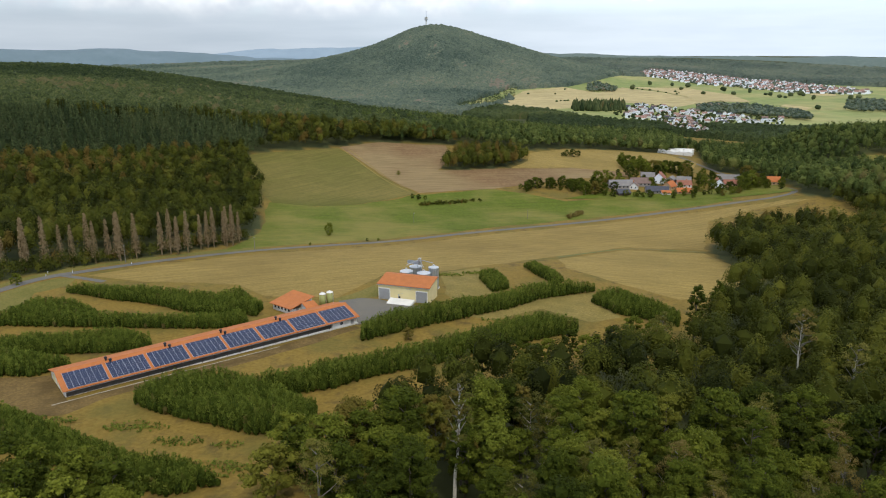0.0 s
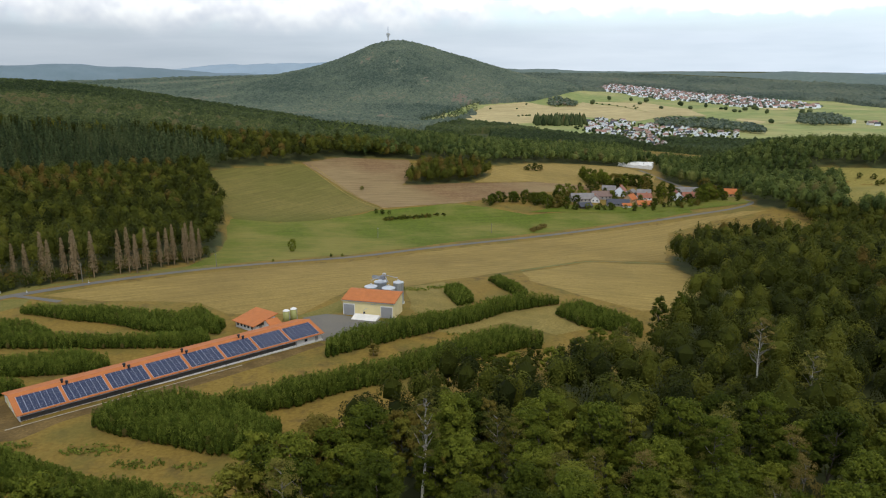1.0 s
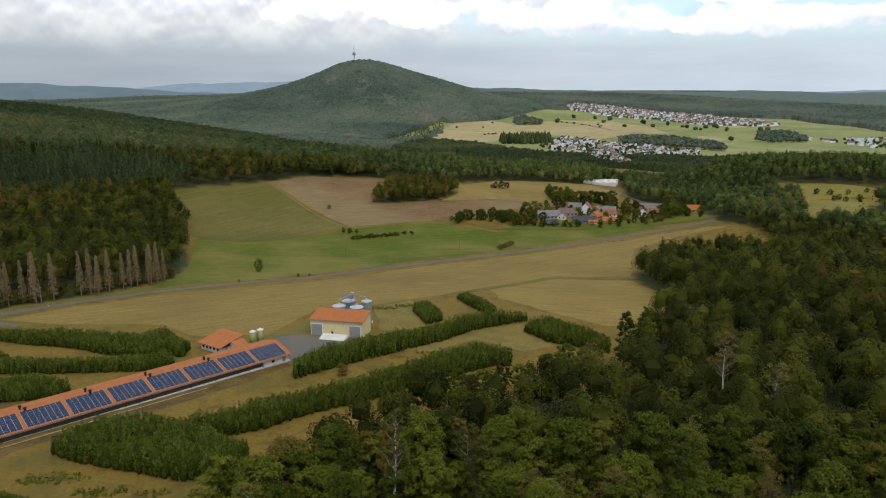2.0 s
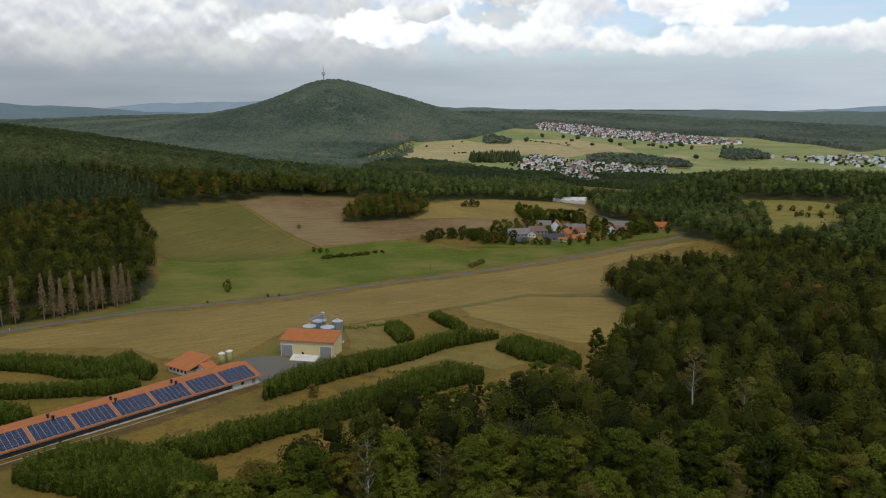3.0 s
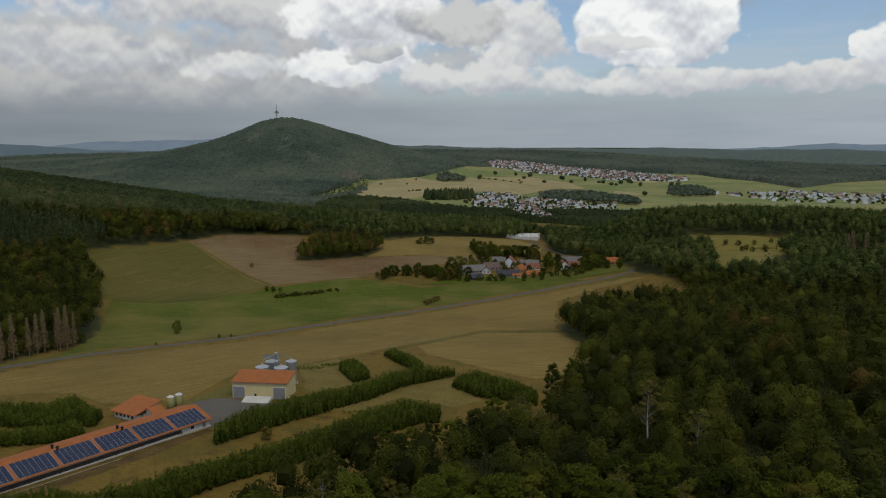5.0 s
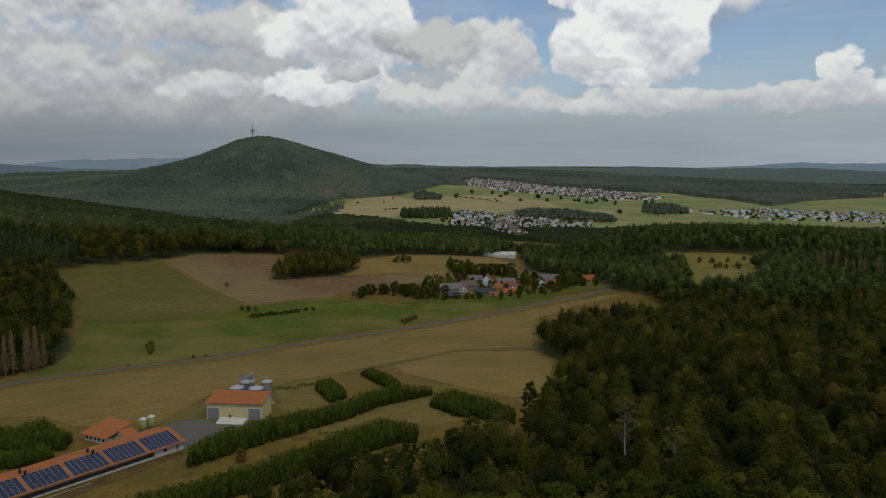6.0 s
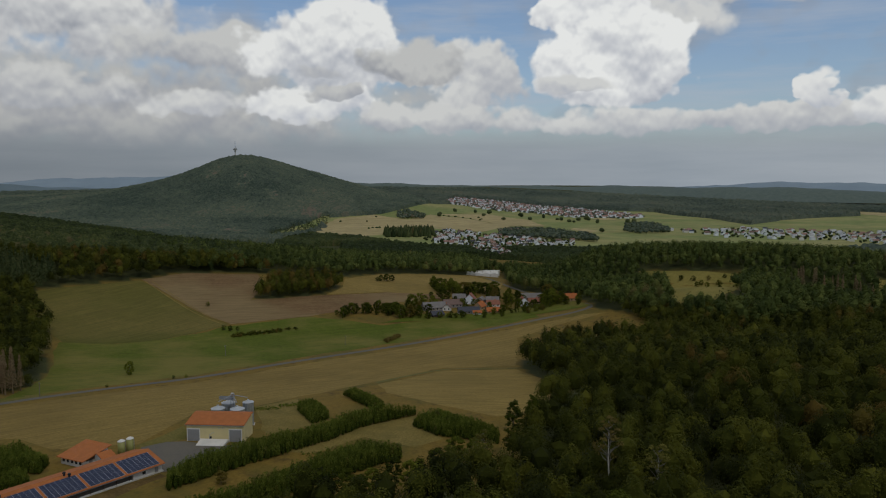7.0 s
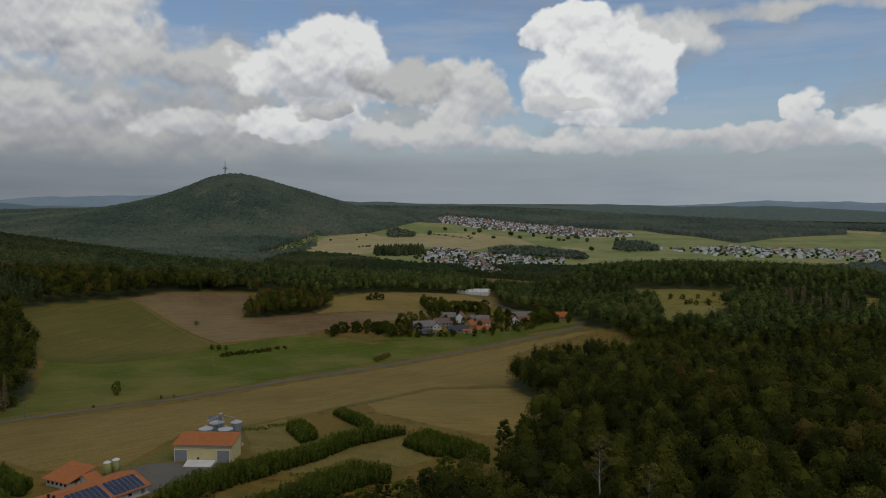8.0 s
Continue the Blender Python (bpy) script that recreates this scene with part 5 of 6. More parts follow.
def laying_barn():
    root = new("poultry_barn")
    root.matrix_world = BARN
    L, W, I = BARN_L, BARN_W, Matrix.Identity(4)
    bm = bmesh.new(); slab(bm, T(L / 2, W / 2, -1.0), L + 0.6, W + 0.6, 1.25); part("plinth", bm, M["concrete"], root)
    # gable ends and solid back wall
    turned = Matrix.Rotation(radians(90), 4, "Z")
    gable = [(0.15, 0.2), (W - 0.15, 0.2), (W - 0.15, EAVE), (W / 2, EAVE + RISE - 0.12), (0.15, EAVE)]
    for at in (0.35, L - 0.05):
        bm = bmesh.new()
        prism(bm, Matrix.Translation((at, 0, 0)) @ Matrix.Rotation(radians(90), 4, "Z"), gable, 0.3)
        part("gable_wall", bm, M["white_wall"], root, "white rendered gable wall")
    bm = bmesh.new(); slab(bm, T(L / 2, W - 0.2, 0.2), L - 0.8, 0.25, EAVE - 0.2); part("back_wall", bm, M["white_wall"], root)
    bm = bmesh.new(); slab(bm, T(L - 5.0, 0.12, 0.2), 9.6, 0.25, EAVE - 0.25); part("front_wall", bm, M["white_wall"], root, "white solid wall at the end bay")
    bm = bmesh.new(); slab(bm, T((L - 10) / 2, 0.12, 0.2), L - 10.4, 0.22, 0.28); part("sill_wall", bm, M["white_wall"], root)
    bm = bmesh.new(); slab(bm, T((L - 10) / 2, 0.22, 0.48), L - 10.4, 0.06, EAVE - 0.58); part("side_netting", bm, M["dark_net"], root, "dark wind netting along the open side")
    post = bmesh.new(); slab(post, I, 0.16, 0.2, EAVE - 0.3)
    first = part("post", post, M["dark_wood"], root); first.matrix_local = T(2.0, 0.1, 0.25)
    for i in range(1, 21):
        shared("post", first.data, root, T(2.0 + i * 4.0, 0.1, 0.25))
    # roof slopes with thickness and overhang, ridge cap
    s = math.atan2(RISE, W / 2)
    run = W / 2 + 0.9
    for side in (0, 1):
        bm = bmesh.new()
        y0, y1 = (-0.9, W / 2) if side == 0 else (W + 0.9, W / 2)
        z0, z1 = EAVE - 0.9 * math.tan(s), EAVE + RISE
        outline = [(y0, z0), (y1, z1), (y1, z1 + 0.16), (y0, z0 + 0.16)]
        prism(bm, Matrix.Translation((L + 0.6, 0, 0)) @ Matrix.Rotation(radians(90), 4, "Z"), outline, L + 1.2)
        part("roof_slope", bm, M["roof_orange"], root, "orange fibre-cement roof slope")
    bm = bmesh.new(); prism(bm, Matrix.Translation((L + 0.6, 0, 0)) @ turned, [(W / 2 - 0.35, EAVE + RISE + 0.06), (W / 2, EAVE + RISE + 0.26), (W / 2 + 0.35, EAVE + RISE + 0.06)], L + 1.2)
    part("ridge_cap", bm, M["roof_orange"], root)
    bm = bmesh.new(); slab(bm, T(L / 2, -1.0, EAVE - 0.42), L + 1.0, 0.14, 0.12); part("gutter", bm, M["steel"], root)
    # openings in the near gable and the end bay
    for y, w, h in ((4.2, 3.0, 2.4), (9.0, 1.2, 2.0), (13.0, 3.0, 2.3)):
        bm = bmesh.new(); slab(bm, T(0.02, y, 0.25), 0.1, w, h, 0.02); part("gable_door", bm, M["cream"], root, "pale gable door")
    bm = bmesh.new(); slab(bm, T(L - 6.2, -0.03, 0.9), 1.1, 0.1, 0.9, 0.02); part("window", bm, M["glass_dark"], root)
    bm = bmesh.new(); slab(bm, T(L - 2.0, -0.03, 0.25), 1.2, 0.1, 1.8, 0.02); part("door", bm, M["grey_door"], root)
    for x in (13.0, 30.0, 47.5, 66.5):
        for k in (0, 1):
            bm = bmesh.new()
            y = W / 2 - 0.3 - k * 1.3
            z = EAVE + RISE - abs(y - W / 2) * math.tan(s)
            drum(bm, T(x + k * 0.9, y, z - 0.1), 0.30, 0.30, 1.0, 12); drum(bm, T(x + k * 0.9, y, z + 0.85), 0.48, 0.42, 0.4, 12)
            part("roof_vent", bm, M["black_iron"], root, "black roof ventilation chimney")
    tagged(root, "long low poultry barn with orange roof and open netted side", "barn")
    # solar arrays lie on the front slope
    cols, rows, pw, ph = 7, 8, 1.50, 0.93
    bmp = bmesh.new(); slab(bmp, I, pw - 0.06, ph - 0.08, 0.035)
    cell = bpy.data.meshes.new("panel"); bmp.to_mesh(cell); bmp.free(); cell.materials.append(M["panel_cell"])
    slope_up = Matrix.Rotation(s, 4, "X")
    pitch_x = (L - 1.0) / 8
    for b in range(8):
        arr = new("solar_array")
        y0, z0 = -0.35, EAVE - 0.35 * math.tan(s) + 0.20
        arr.matrix_world = BARN @ T(0.95 + b * pitch_x, y0, z0) @ slope_up
        bm = bmesh.new()
        slab(bm, T(cols * pw / 2, rows * ph / 2, 0.02), cols * pw + 0.04, rows * ph + 0.04, 0.03)
        for c in range(cols + 1):
            slab(bm, T(c * pw, rows * ph / 2, 0.0), 0.08, rows * ph + 0.06, 0.095)
        part("mounting_frame", bm, M["aluminium"], arr, "bright aluminium mounting frame")
        for c in range(cols):
            for r in range(rows):
                shared("panel", cell, arr, T((c + 0.5) * pw, (r + 0.5) * ph, 0.055))
        tagged(arr, "block of dark blue solar panels on the barn roof", "solar panels", "solar arrays on the barn roof")


laying_barn()
ribbon("concrete_strip", [tuple((BARN @ Vector((x, -3.0, 0)))[:2]) for x in (-4, 20, 45, 62)], 0.5, M["gravel_path"], "narrow pale concrete strip beside the barn", "path", 0.16)

HALL_Z = 47.9
HALL = T(-43.5, 264.7, HALL_Z, -13.5)


def grain_hall():
    root = new("grain_hall"); root.matrix_world = HALL
    L, W, H, B = 20.6, 9.9, 6.2, 7.7
    side = Matrix.Rotation(radians(90), 4, "Z")
    bm = bmesh.new(); prism(bm, Matrix.Translation((L, 0, 0)) @ side, [(0, -1.2), (W, -1.2), (W, B), (W * 0.86, B), (0, H)], L); part("wall", bm, M["cream"], root, "cream rendered hall walls")
    bm = bmesh.new()
    top = [(-0.5, H - 0.09), (W * 0.5, H + 0.92), (W * 0.86, B + 0.03), (W + 0.4, B - 0.1)]
    prism(bm, Matrix.Translation((L + 0.4, 0, 0)) @ side, top + [(a, z + 0.22) for a, z in top[::-1]], L + 0.8)
    part("roof", bm, M["roof_orange"], root, "orange sheet roof")
    bm = bmesh.new(); slab(bm, T(L / 2, -0.55, H - 0.28), L + 0.8, 0.16, 0.16); part("gutter", bm, M["steel"], root)
    for x in (2.5, 17.6):
        bm = bmesh.new(); slab(bm, T(x, -0.02, 0.1), 4.3, 0.16, 4.3); d = part("roller_door", bm, M["grey_door"], root, "grey roller door")
        bm = bmesh.new()
        for k in (-1, 1):
            slab(bm, T(x + k * 2.25, -0.05, 0.1), 0.2, 0.24, 4.45)
        slab(bm, T(x, -0.05, 4.4), 4.7, 0.24, 0.3)
        part("door_frame", bm, M["white_wall"], d)
    bm = bmesh.new(); slab(bm, T(8.6, -0.03, 0.6), 0.8, 0.12, 1.3); part("service_door", bm, M["black_iron"], root)
    bm = bmesh.new()
    slab(bm, T(9.0, -0.5, 2.9), 0.12, 1.1, 0.12); slab(bm, T(8.6, -1.0, 1.8), 0.12, 0.12, 1.25); slab(bm, T(9.6, -0.1, 3.2), 0.9, 0.1, 0.1)
    part("spout", bm, M["steel"], root)
    for x in (13.0, 11.8):
        bm = bmesh.new(); slab(bm, T(x, -0.04, 4.9), 0.5, 0.14, 0.25); part("wall_lamp", bm, M["steel"], root)
    tagged(root, "cream farm hall with orange roof and grey roller doors", "farm hall")
    ramp = new("loading_ramp"); ramp.matrix_world = HALL @ T(10.0, -2.2, 0)
    bm = bmesh.new(); prism(bm, Matrix.Translation((-5.0, 0, 0)) @ Matrix.Rotation(radians(-90), 4, "Z"), [(-2.0, -0.6), (2.8, -0.6), (2.8, 0.15), (-2.0, 1.1)], 9.8); part("deck", bm, M["white_wall"], ramp)
    bm = bmesh.new(); slab(bm, T(5.0, 0.0, 0), 0.25, 4.4, 0.9); part("side_wall", bm, M["white_wall"], ramp)
    tagged(ramp, "white concrete loading ramp before the hall", "ramp")


grain_hall()


def grain_bin(x, y, r, h, label):
    root = new("grain_bin"); z = float(ground(x, y)); root.matrix_world = T(x, y, z)
    bm = bmesh.new()
    drum(bm, T(0, 0, 0), r, r, h, 28)
    part("shell", bm, M["galvanised"], root, "ribbed galvanised shell")
    bm = bmesh.new()
    for k in range(14):
        a = k * 2 * math.pi / 14
        slab(bm, T(r * math.cos(a), r * math.sin(a), 0, math.degrees(a)), 0.12, 0.14, h)
    part("stiffener_ring", bm, M["steel"], root)
    bm = bmesh.new(); drum(bm, T(0, 0, h), r + 0.15, 0.35, r * 0.34, 28); drum(bm, T(0, 0, h + r * 0.34), 0.4, 0.35, 0.35, 14); part("roof_cone", bm, M["bin_cap"], root, "pale conical bin roof")
    bm = bmesh.new(); slab(bm, T(0, 0, -0.8), 2 * r + 0.6, 2 * r + 0.6, 0.85); part("footing", bm, M["concrete"], root)
    return tagged(root, label, "grain bin", "grain bins behind the hall")


BINS = T(-44.0, 264.7, HALL_Z, -21.7)
BIN_SPOTS = [(BINS @ Vector(p)) for p in ((4.6, 15.2, 0), (12.2, 15.6, 0), (5.0, 22.5, 0), (13.0, 22.8, 0))]
for p, (r, h) in zip(BIN_SPOTS, ((2.5, 8.0), (2.6, 8.1), (2.5, 8.4), (2.0, 8.9))):
    grain_bin(p.x, p.y, r, h, "corrugated galvanised grain bin with conical roof")


def bin_gantry():
    root = new("elevator_gantry"); root.matrix_world = BINS @ T(8.6, 19.0, -1.0)
    bm = bmesh.new()
    for a, b in ((-0.6, -0.6), (0.6, -0.6), (0.6, 0.6), (-0.6, 0.6)):
        slab(bm, T(a, b, 0), 0.12, 0.12, 12.6)
    for k in range(8):
        for b in (-0.6, 0.6):
            slab(bm, T(0, b, 1.4 * k + 1), 1.3, 0.1, 0.1); slab(bm, T(b, 0, 1.4 * k + 1), 0.1, 1.3, 0.1)
    part("tower", bm, M["steel"], root)
    bm = bmesh.new(); slab(bm, T(0, 0, 12.5), 1.2, 1.0, 1.0, 0.12); part("elevator_head", bm, M["galvanised"], root)
    for tx, ty in ((-4.0, -3.6), (3.4, -3.2), (-3.6, 3.4), (4.2, 3.6)):
        v, f = tube([(0, 0, 12.8), (tx, ty, 11.0)], (0.13, 0.13), 8)
        me = solid("spout_pipe", v, f, [M["steel"]], smooth=True); o = new("spout_pipe", me); o.parent = root
    bm = bmesh.new(); slab(bm, T(-2.6, 0, 10.9), 5.4, 0.9, 0.12); slab(bm, T(-2.6, 0.45, 11.0), 5.4, 0.06, 1.0); slab(bm, T(-2.6, -0.45, 11.0), 5.4, 0.06, 1.0); part("catwalk", bm, M["steel"], root)
    tagged(root, "steel bucket elevator tower with pipes over the bins", "elevator tower")


bin_gantry()


def feed_silo(x, y, h):
    root = new("feed_silo"); root.matrix_world = T(x, y, float(ground(x, y)))
    bm = bmesh.new()
    drum(bm, T(0, 0, -0.3), 1.22, 1.22, h + 0.3, 24)
    part("body", bm, M["green_silo"], root, "olive green silo body", True)
    bm = bmesh.new(); drum(bm, T(0, 0, h), 1.30, 0.75, 0.38, 24); drum(bm, T(0, 0, h + 0.38), 0.4, 0.36, 0.18, 12); part("cap", bm, M["white_wall"], root, "white silo cap")
    bm = bmesh.new(); v = T(1.25, -0.4, 0.0); slab(bm, v, 0.06, 0.06, h + 0.3); slab(bm, T(1.25, 0.1, 0.0), 0.06, 0.06, h + 0.3)
    for k in range(int(h / 0.4)):
        slab(bm, T(1.25, -0.15, 0.3 + k * 0.4), 0.05, 0.5, 0.04)
    part("ladder", bm, M["steel"], root)
    tagged(root, "olive green feed silo with white cap", "feed silo", "feed silos by the barn")


feed_silo(-62.6, 253.4, 4.9)
feed_silo(-60.2, 254.8, 5.2)


def house(name, m, w, d, eave, rise, wall, roof, label, group="", over=0.45, chimney=False, windows=True, category="house", hip=0.0):
    """A house: rendered walls with gables, two roof slopes, windows and door; w along the ridge, d across."""
    root = new(name); root.matrix_world = m
    turned = Matrix.Rotation(radians(90), 4, "Z")
    bm = bmesh.new(); prism(bm, Matrix.Translation((w / 2, -d / 2, 0)) @ turned, [(0, -2.0), (d, -2.0), (d, eave), (d / 2, eave + rise - 0.1), (0, eave)], w)
    wall_part = part("wall", bm, wall, root)
    k = rise / (d / 2)
    for s in (0, 1):
        a, b = ((-over, d / 2) if s == 0 else (d + over, d / 2))
        z0, z1 = eave - over * k, eave + rise
        bm = bmesh.new(); prism(bm, Matrix.Translation((w / 2 + over, -d / 2, 0)) @ turned, [(a, z0), (b, z1), (b, z1 + 0.2), (a, z0 + 0.2)], w + 2 * over)
        part("roof_slope", bm, roof, root)
    if windows:
        n = max(2, int(w / 3.2))
        for s in (-1, 1):
            for fl in range(max(1, int(eave / 2.7))):
                for i in range(n):
                    bm = bmesh.new(); slab(bm, T((i + 0.5) * w / n - w / 2, s * (d / 2 + 0.02), 0.9 + fl * 2.7), 1.1, 0.1, 1.25); part("window", bm, M["glass_dark"], root)
            for i in range(2):
                bm = bmesh.new(); slab(bm, T(s * (w / 2 + 0.02), (i - 0.5) * d * 0.45, 0.9), 0.1, 1.0, 1.25); part("window", bm, M["glass_dark"], root)
    if chimney:
        bm = bmesh.new(); slab(bm, T(w * 0.2, d * 0.1, eave + rise * 0.5), 0.7, 0.7, rise * 0.5 + 1.0); part("chimney", bm, M["roof_orange"], root)
    return tagged(root, label, category, group)


def egg_store():
    """A white building under one broad sloping roof."""
    root = new("egg_store"); root.matrix_world = T(-73.2, 250.0, 48.3, -35.0)
    w, d, lo, hi = 10.2, 9.6, 2.6, 4.3
    side = Matrix.Translation((w / 2, -d / 2, 0)) @ Matrix.Rotation(radians(90), 4, "Z")
    bm = bmesh.new(); prism(bm, side, [(0, -1.5), (d, -1.5), (d, hi), (0, lo)], w); part("wall", bm, M["white_wall"], root, "white rendered wall")
    k = (hi - lo) / d
    over = Matrix.Translation((w / 2 + 0.9, -d / 2, 0)) @ Matrix.Rotation(radians(90), 4, "Z")
    bm = bmesh.new(); prism(bm, over, [(-1.0, lo - k), (d + 0.8, hi + 0.8 * k), (d + 0.8, hi + 0.8 * k + 0.25), (-1.0, lo - k + 0.25)], w + 1.8); part("roof", bm, M["roof_orange"], root, "broad orange roof")
    for i in range(5):
        bm = bmesh.new(); slab(bm, T(i * 1.9 - 3.8, -d / 2 - 0.02, 1.0), 1.0, 0.1, 0.9, 0.02); part("window", bm, M["glass_dark"], root)
    # a plain dark strip high on the end wall
    bm = bmesh.new(); slab(bm, T(w / 2 + 0.03, 0.0, 1.9), 0.12, 7.6, 1.0); part("timber_cladding", bm, M["dark_wood"], root, "dark band on the wall under the eaves")
    bm = bmesh.new(); slab(bm, T(w / 2 + 0.04, -2.0, -0.1), 0.14, 1.2, 2.0); part("door", bm, M["grey_door"], root)
    tagged(root, "small white farm building with one broad orange roof", "farm building")


egg_store()
house("annex", T(-66.5, 246.6, 48.3, 42.6), 4.0, 8.0, 2.6, 1.3, M["white_wall"], M["roof_orange"], "low orange-roofed passage beside the barn", windows=False, category="farm building")

# ---- hamlet, villages and mast ----
M["roof_red"] = plain("roof_red", (0.29, 0.115, 0.066), 0.8, vary=0.3, scale=0.4)
M["roof_bright"] = plain("roof_bright", (0.45, 0.140, 0.036), 0.8, vary=0.25, scale=0.4)
M["roof_grey"] = plain("roof_grey", (0.235, 0.21, 0.185), 0.85, vary=0.3, scale=0.3)
# village roofs: the next two colours are lightened with distance haze
M["roof_hazed"] = plain("roof_hazed", (0.50, 0.49, 0.48), 0.85, vary=0.3, scale=0.3)
M["roof_tile"] = plain("roof_tile", (0.34, 0.20, 0.15), 0.8, vary=0.3, scale=0.4)
M["roof_dark"] = plain("roof_dark", (0.07, 0.07, 0.08), 0.8, vary=0.3, scale=0.4)
M["roof_brown"] = plain("roof_brown", (0.20, 0.13, 0.10), 0.85, vary=0.3, scale=0.4)
M["ochre"] = plain("ochre", (0.48, 0.33, 0.17), 0.85, vary=0.2, scale=0.4)
M["stone"] = plain("stone", (0.33, 0.29, 0.24), 0.9, vary=0.3, scale=0.5)
M["bright_white"] = plain("bright_white", (0.86, 0.86, 0.84), 0.8, vary=0.04, scale=0.3)


def at_ground(x, y, turn=0.0, up=0.0):
    return T(x, y, float(ground(x, y)) + up, turn)


HAMLET = (  # kind, x, y, turn, along, across, eave, rise, wall, roof, label
    ("long_barn", 106.6, 619, 8, 22, 11, 4.5, 4.2, "stone", "roof_grey", "long pale barn with weathered grey roof"),
    ("stone_barn", 125.2, 631, 4, 18, 10, 4.5, 4.0, "stone", "roof_brown", "stone barn with grey-brown roof"),
    ("farmhouse", 145, 646, 70, 13, 10, 7.0, 4.8, "bright_white", "roof_red", "tall white farmhouse with dark red roof"),
    ("slate_barn", 137, 658, -8, 13, 9, 4.5, 3.6, "stone", "roof_grey", "old stone barn with grey slate roof"),
    ("shed", 155.5, 649, 60, 10, 8, 4.5, 2.5, "stone", "roof_grey", "blue-grey shed standing beside the white farmhouse"),
    ("barn", 165.5, 645, -12, 13, 9, 4.0, 3.5, "stone", "roof_grey", "low barn with grey roof"),
    ("shed", 104.7, 595, 20, 12, 9, 3.2, 2.6, "dark_wood", "roof_dark", "dark brown old shed of weathered timber boards"),
    ("barn", 134, 604, -4, 20, 10, 3.6, 3.4, "stone", "roof_dark", "barn with black roof"),
    ("house", 148, 620, 50, 11, 9, 4.2, 4.0, "ochre", "roof_bright", "ochre house with new orange roof"),
    ("house", 155, 602, 4, 13, 8, 3.0, 2.8, "ochre", "roof_bright", "low house with bright orange roof"),
    ("house", 161.5, 628, 0, 13, 9, 4.0, 3.4, "white_wall", "roof_red", "white house with red-brown roof"),
    ("house", 189, 625, 85, 11, 10, 5.5, 4.2, "bright_white", "roof_red", "white-gabled house with red roof"),
    ("long_barn", 206, 654, -4, 22, 9, 4.5, 3.5, "stone", "roof_grey", "long barn with grey roof"),
    ("house", 200.5, 628, -6, 13, 8, 4.0, 3.0, "ochre", "roof_red", "brick-red roofed wing of the farm"),
    ("house", 233.4, 623, -10, 11, 9, 5.0, 3.8, "ochre", "roof_bright", "lone timber house with orange roof"),
    ("shed", 140, 598, 5, 8, 6, 2.8, 1.6, "white_wall", "roof_bright", "small white shed with an orange roof"),
    ("house", 118, 618, 75, 9, 8, 4.0, 3.2, "white_wall", "roof_brown", "small white house with brown roof"),
)
for kind, x, y, turn, w, d, eave, rise, wall, roof, label in HAMLET:
    house(kind, at_ground(x, y, turn), w * 0.9, d * 0.9, eave * 0.62, rise * 0.95, M[wall], M[roof], label, "buildings of the hamlet", chimney=kind in ("farmhouse", "house"), category="barn" if "barn" in kind or kind == "shed" else "house")


def glasshouse():
    root = new("greenhouse_hall"); root.matrix_world = at_ground(208, 860, -14)
    for i in range(4):
        bm = bmesh.new()
        prism(bm, Matrix.Translation((i * 9.6 - 19, -14, 0)), [(0, -3.0), (9.2, -3.0), (9.2, 3.4), (4.6, 4.6), (0, 3.4)], 26 + i * 1.5)
        part("bay", bm, M["white_wall"], root)
    bm = bmesh.new(); slab(bm, T(6, 16, -3), 30, 8, 7.0); part("store", bm, M["white_wall"], root)
    tagged(root, "low white greenhouse halls at the wood edge", "greenhouse")


glasshouse()


def village_houses():
    """Six kinds of far houses, set out over the built-up ground."""
    rng = np.random.default_rng(77)
    kinds = []
    for i, (w, d, e, r, wall, roof) in enumerate(((11, 9, 5.2, 3.6, "bright_white", "roof_tile"), (12, 9, 5.4, 3.4, "bright_white", "roof_dark"), (10, 9, 4.8, 3.8, "bright_white", "roof_hazed"),
                                                (13, 10, 5.6, 3.6, "white_wall", "roof_brown"), (10, 8.5, 5.0, 3.4, "bright_white", "roof_hazed"), (20, 11, 5.0, 2.6, "bright_white", "roof_hazed"))):
        kinds.append((wall, roof, w, d, e, r))
    names = {"roof_hazed": "pale grey", "roof_tile": "red", "roof_red": "red", "roof_dark": "anthracite", "roof_bright": "orange", "roof_brown": "brown", "roof_grey": "grey"}
    for poly, spacing, grow_by, where, limit in ((VILLAGE, 20.0, 0.9, "village", 165), (EAST_TOWN, 30.0, 1.0, "valley town", 112)):
        models = [house("house", T(0, 0, -500), w * grow_by, d * grow_by, e * grow_by, r * grow_by, M[wall], M[roof], "white village house with %s roof" % names[roof], "houses of the " + where, windows=False)
                  for wall, roof, w, d, e, r in kinds]
        x, y = scatter(poly, spacing, len(where))
        keep = rng.permutation(len(x))[:limit]
        for n, i in enumerate(keep):
            k = n if n < 6 else int(rng.choice(6, p=(0.30, 0.13, 0.16, 0.20, 0.14, 0.07)))
            m = at_ground(x[i], y[i], rng.choice((0, 90)) + rng.normal(-15, 14))
            if n < 6:
                models[n].matrix_world = m
            else:
                copy_thing(models[k], m)
        # garden trees between the houses
        gx, gy = scatter(poly, spacing * 1.0, len(where) + 9)
        woodland("garden_trees", gx, gy, 7.0, 4.2, 0, 1, M["canopy_mid"], "garden trees between the houses of the " + where, len(where) + 3, 0.0, core=1)


village_houses()


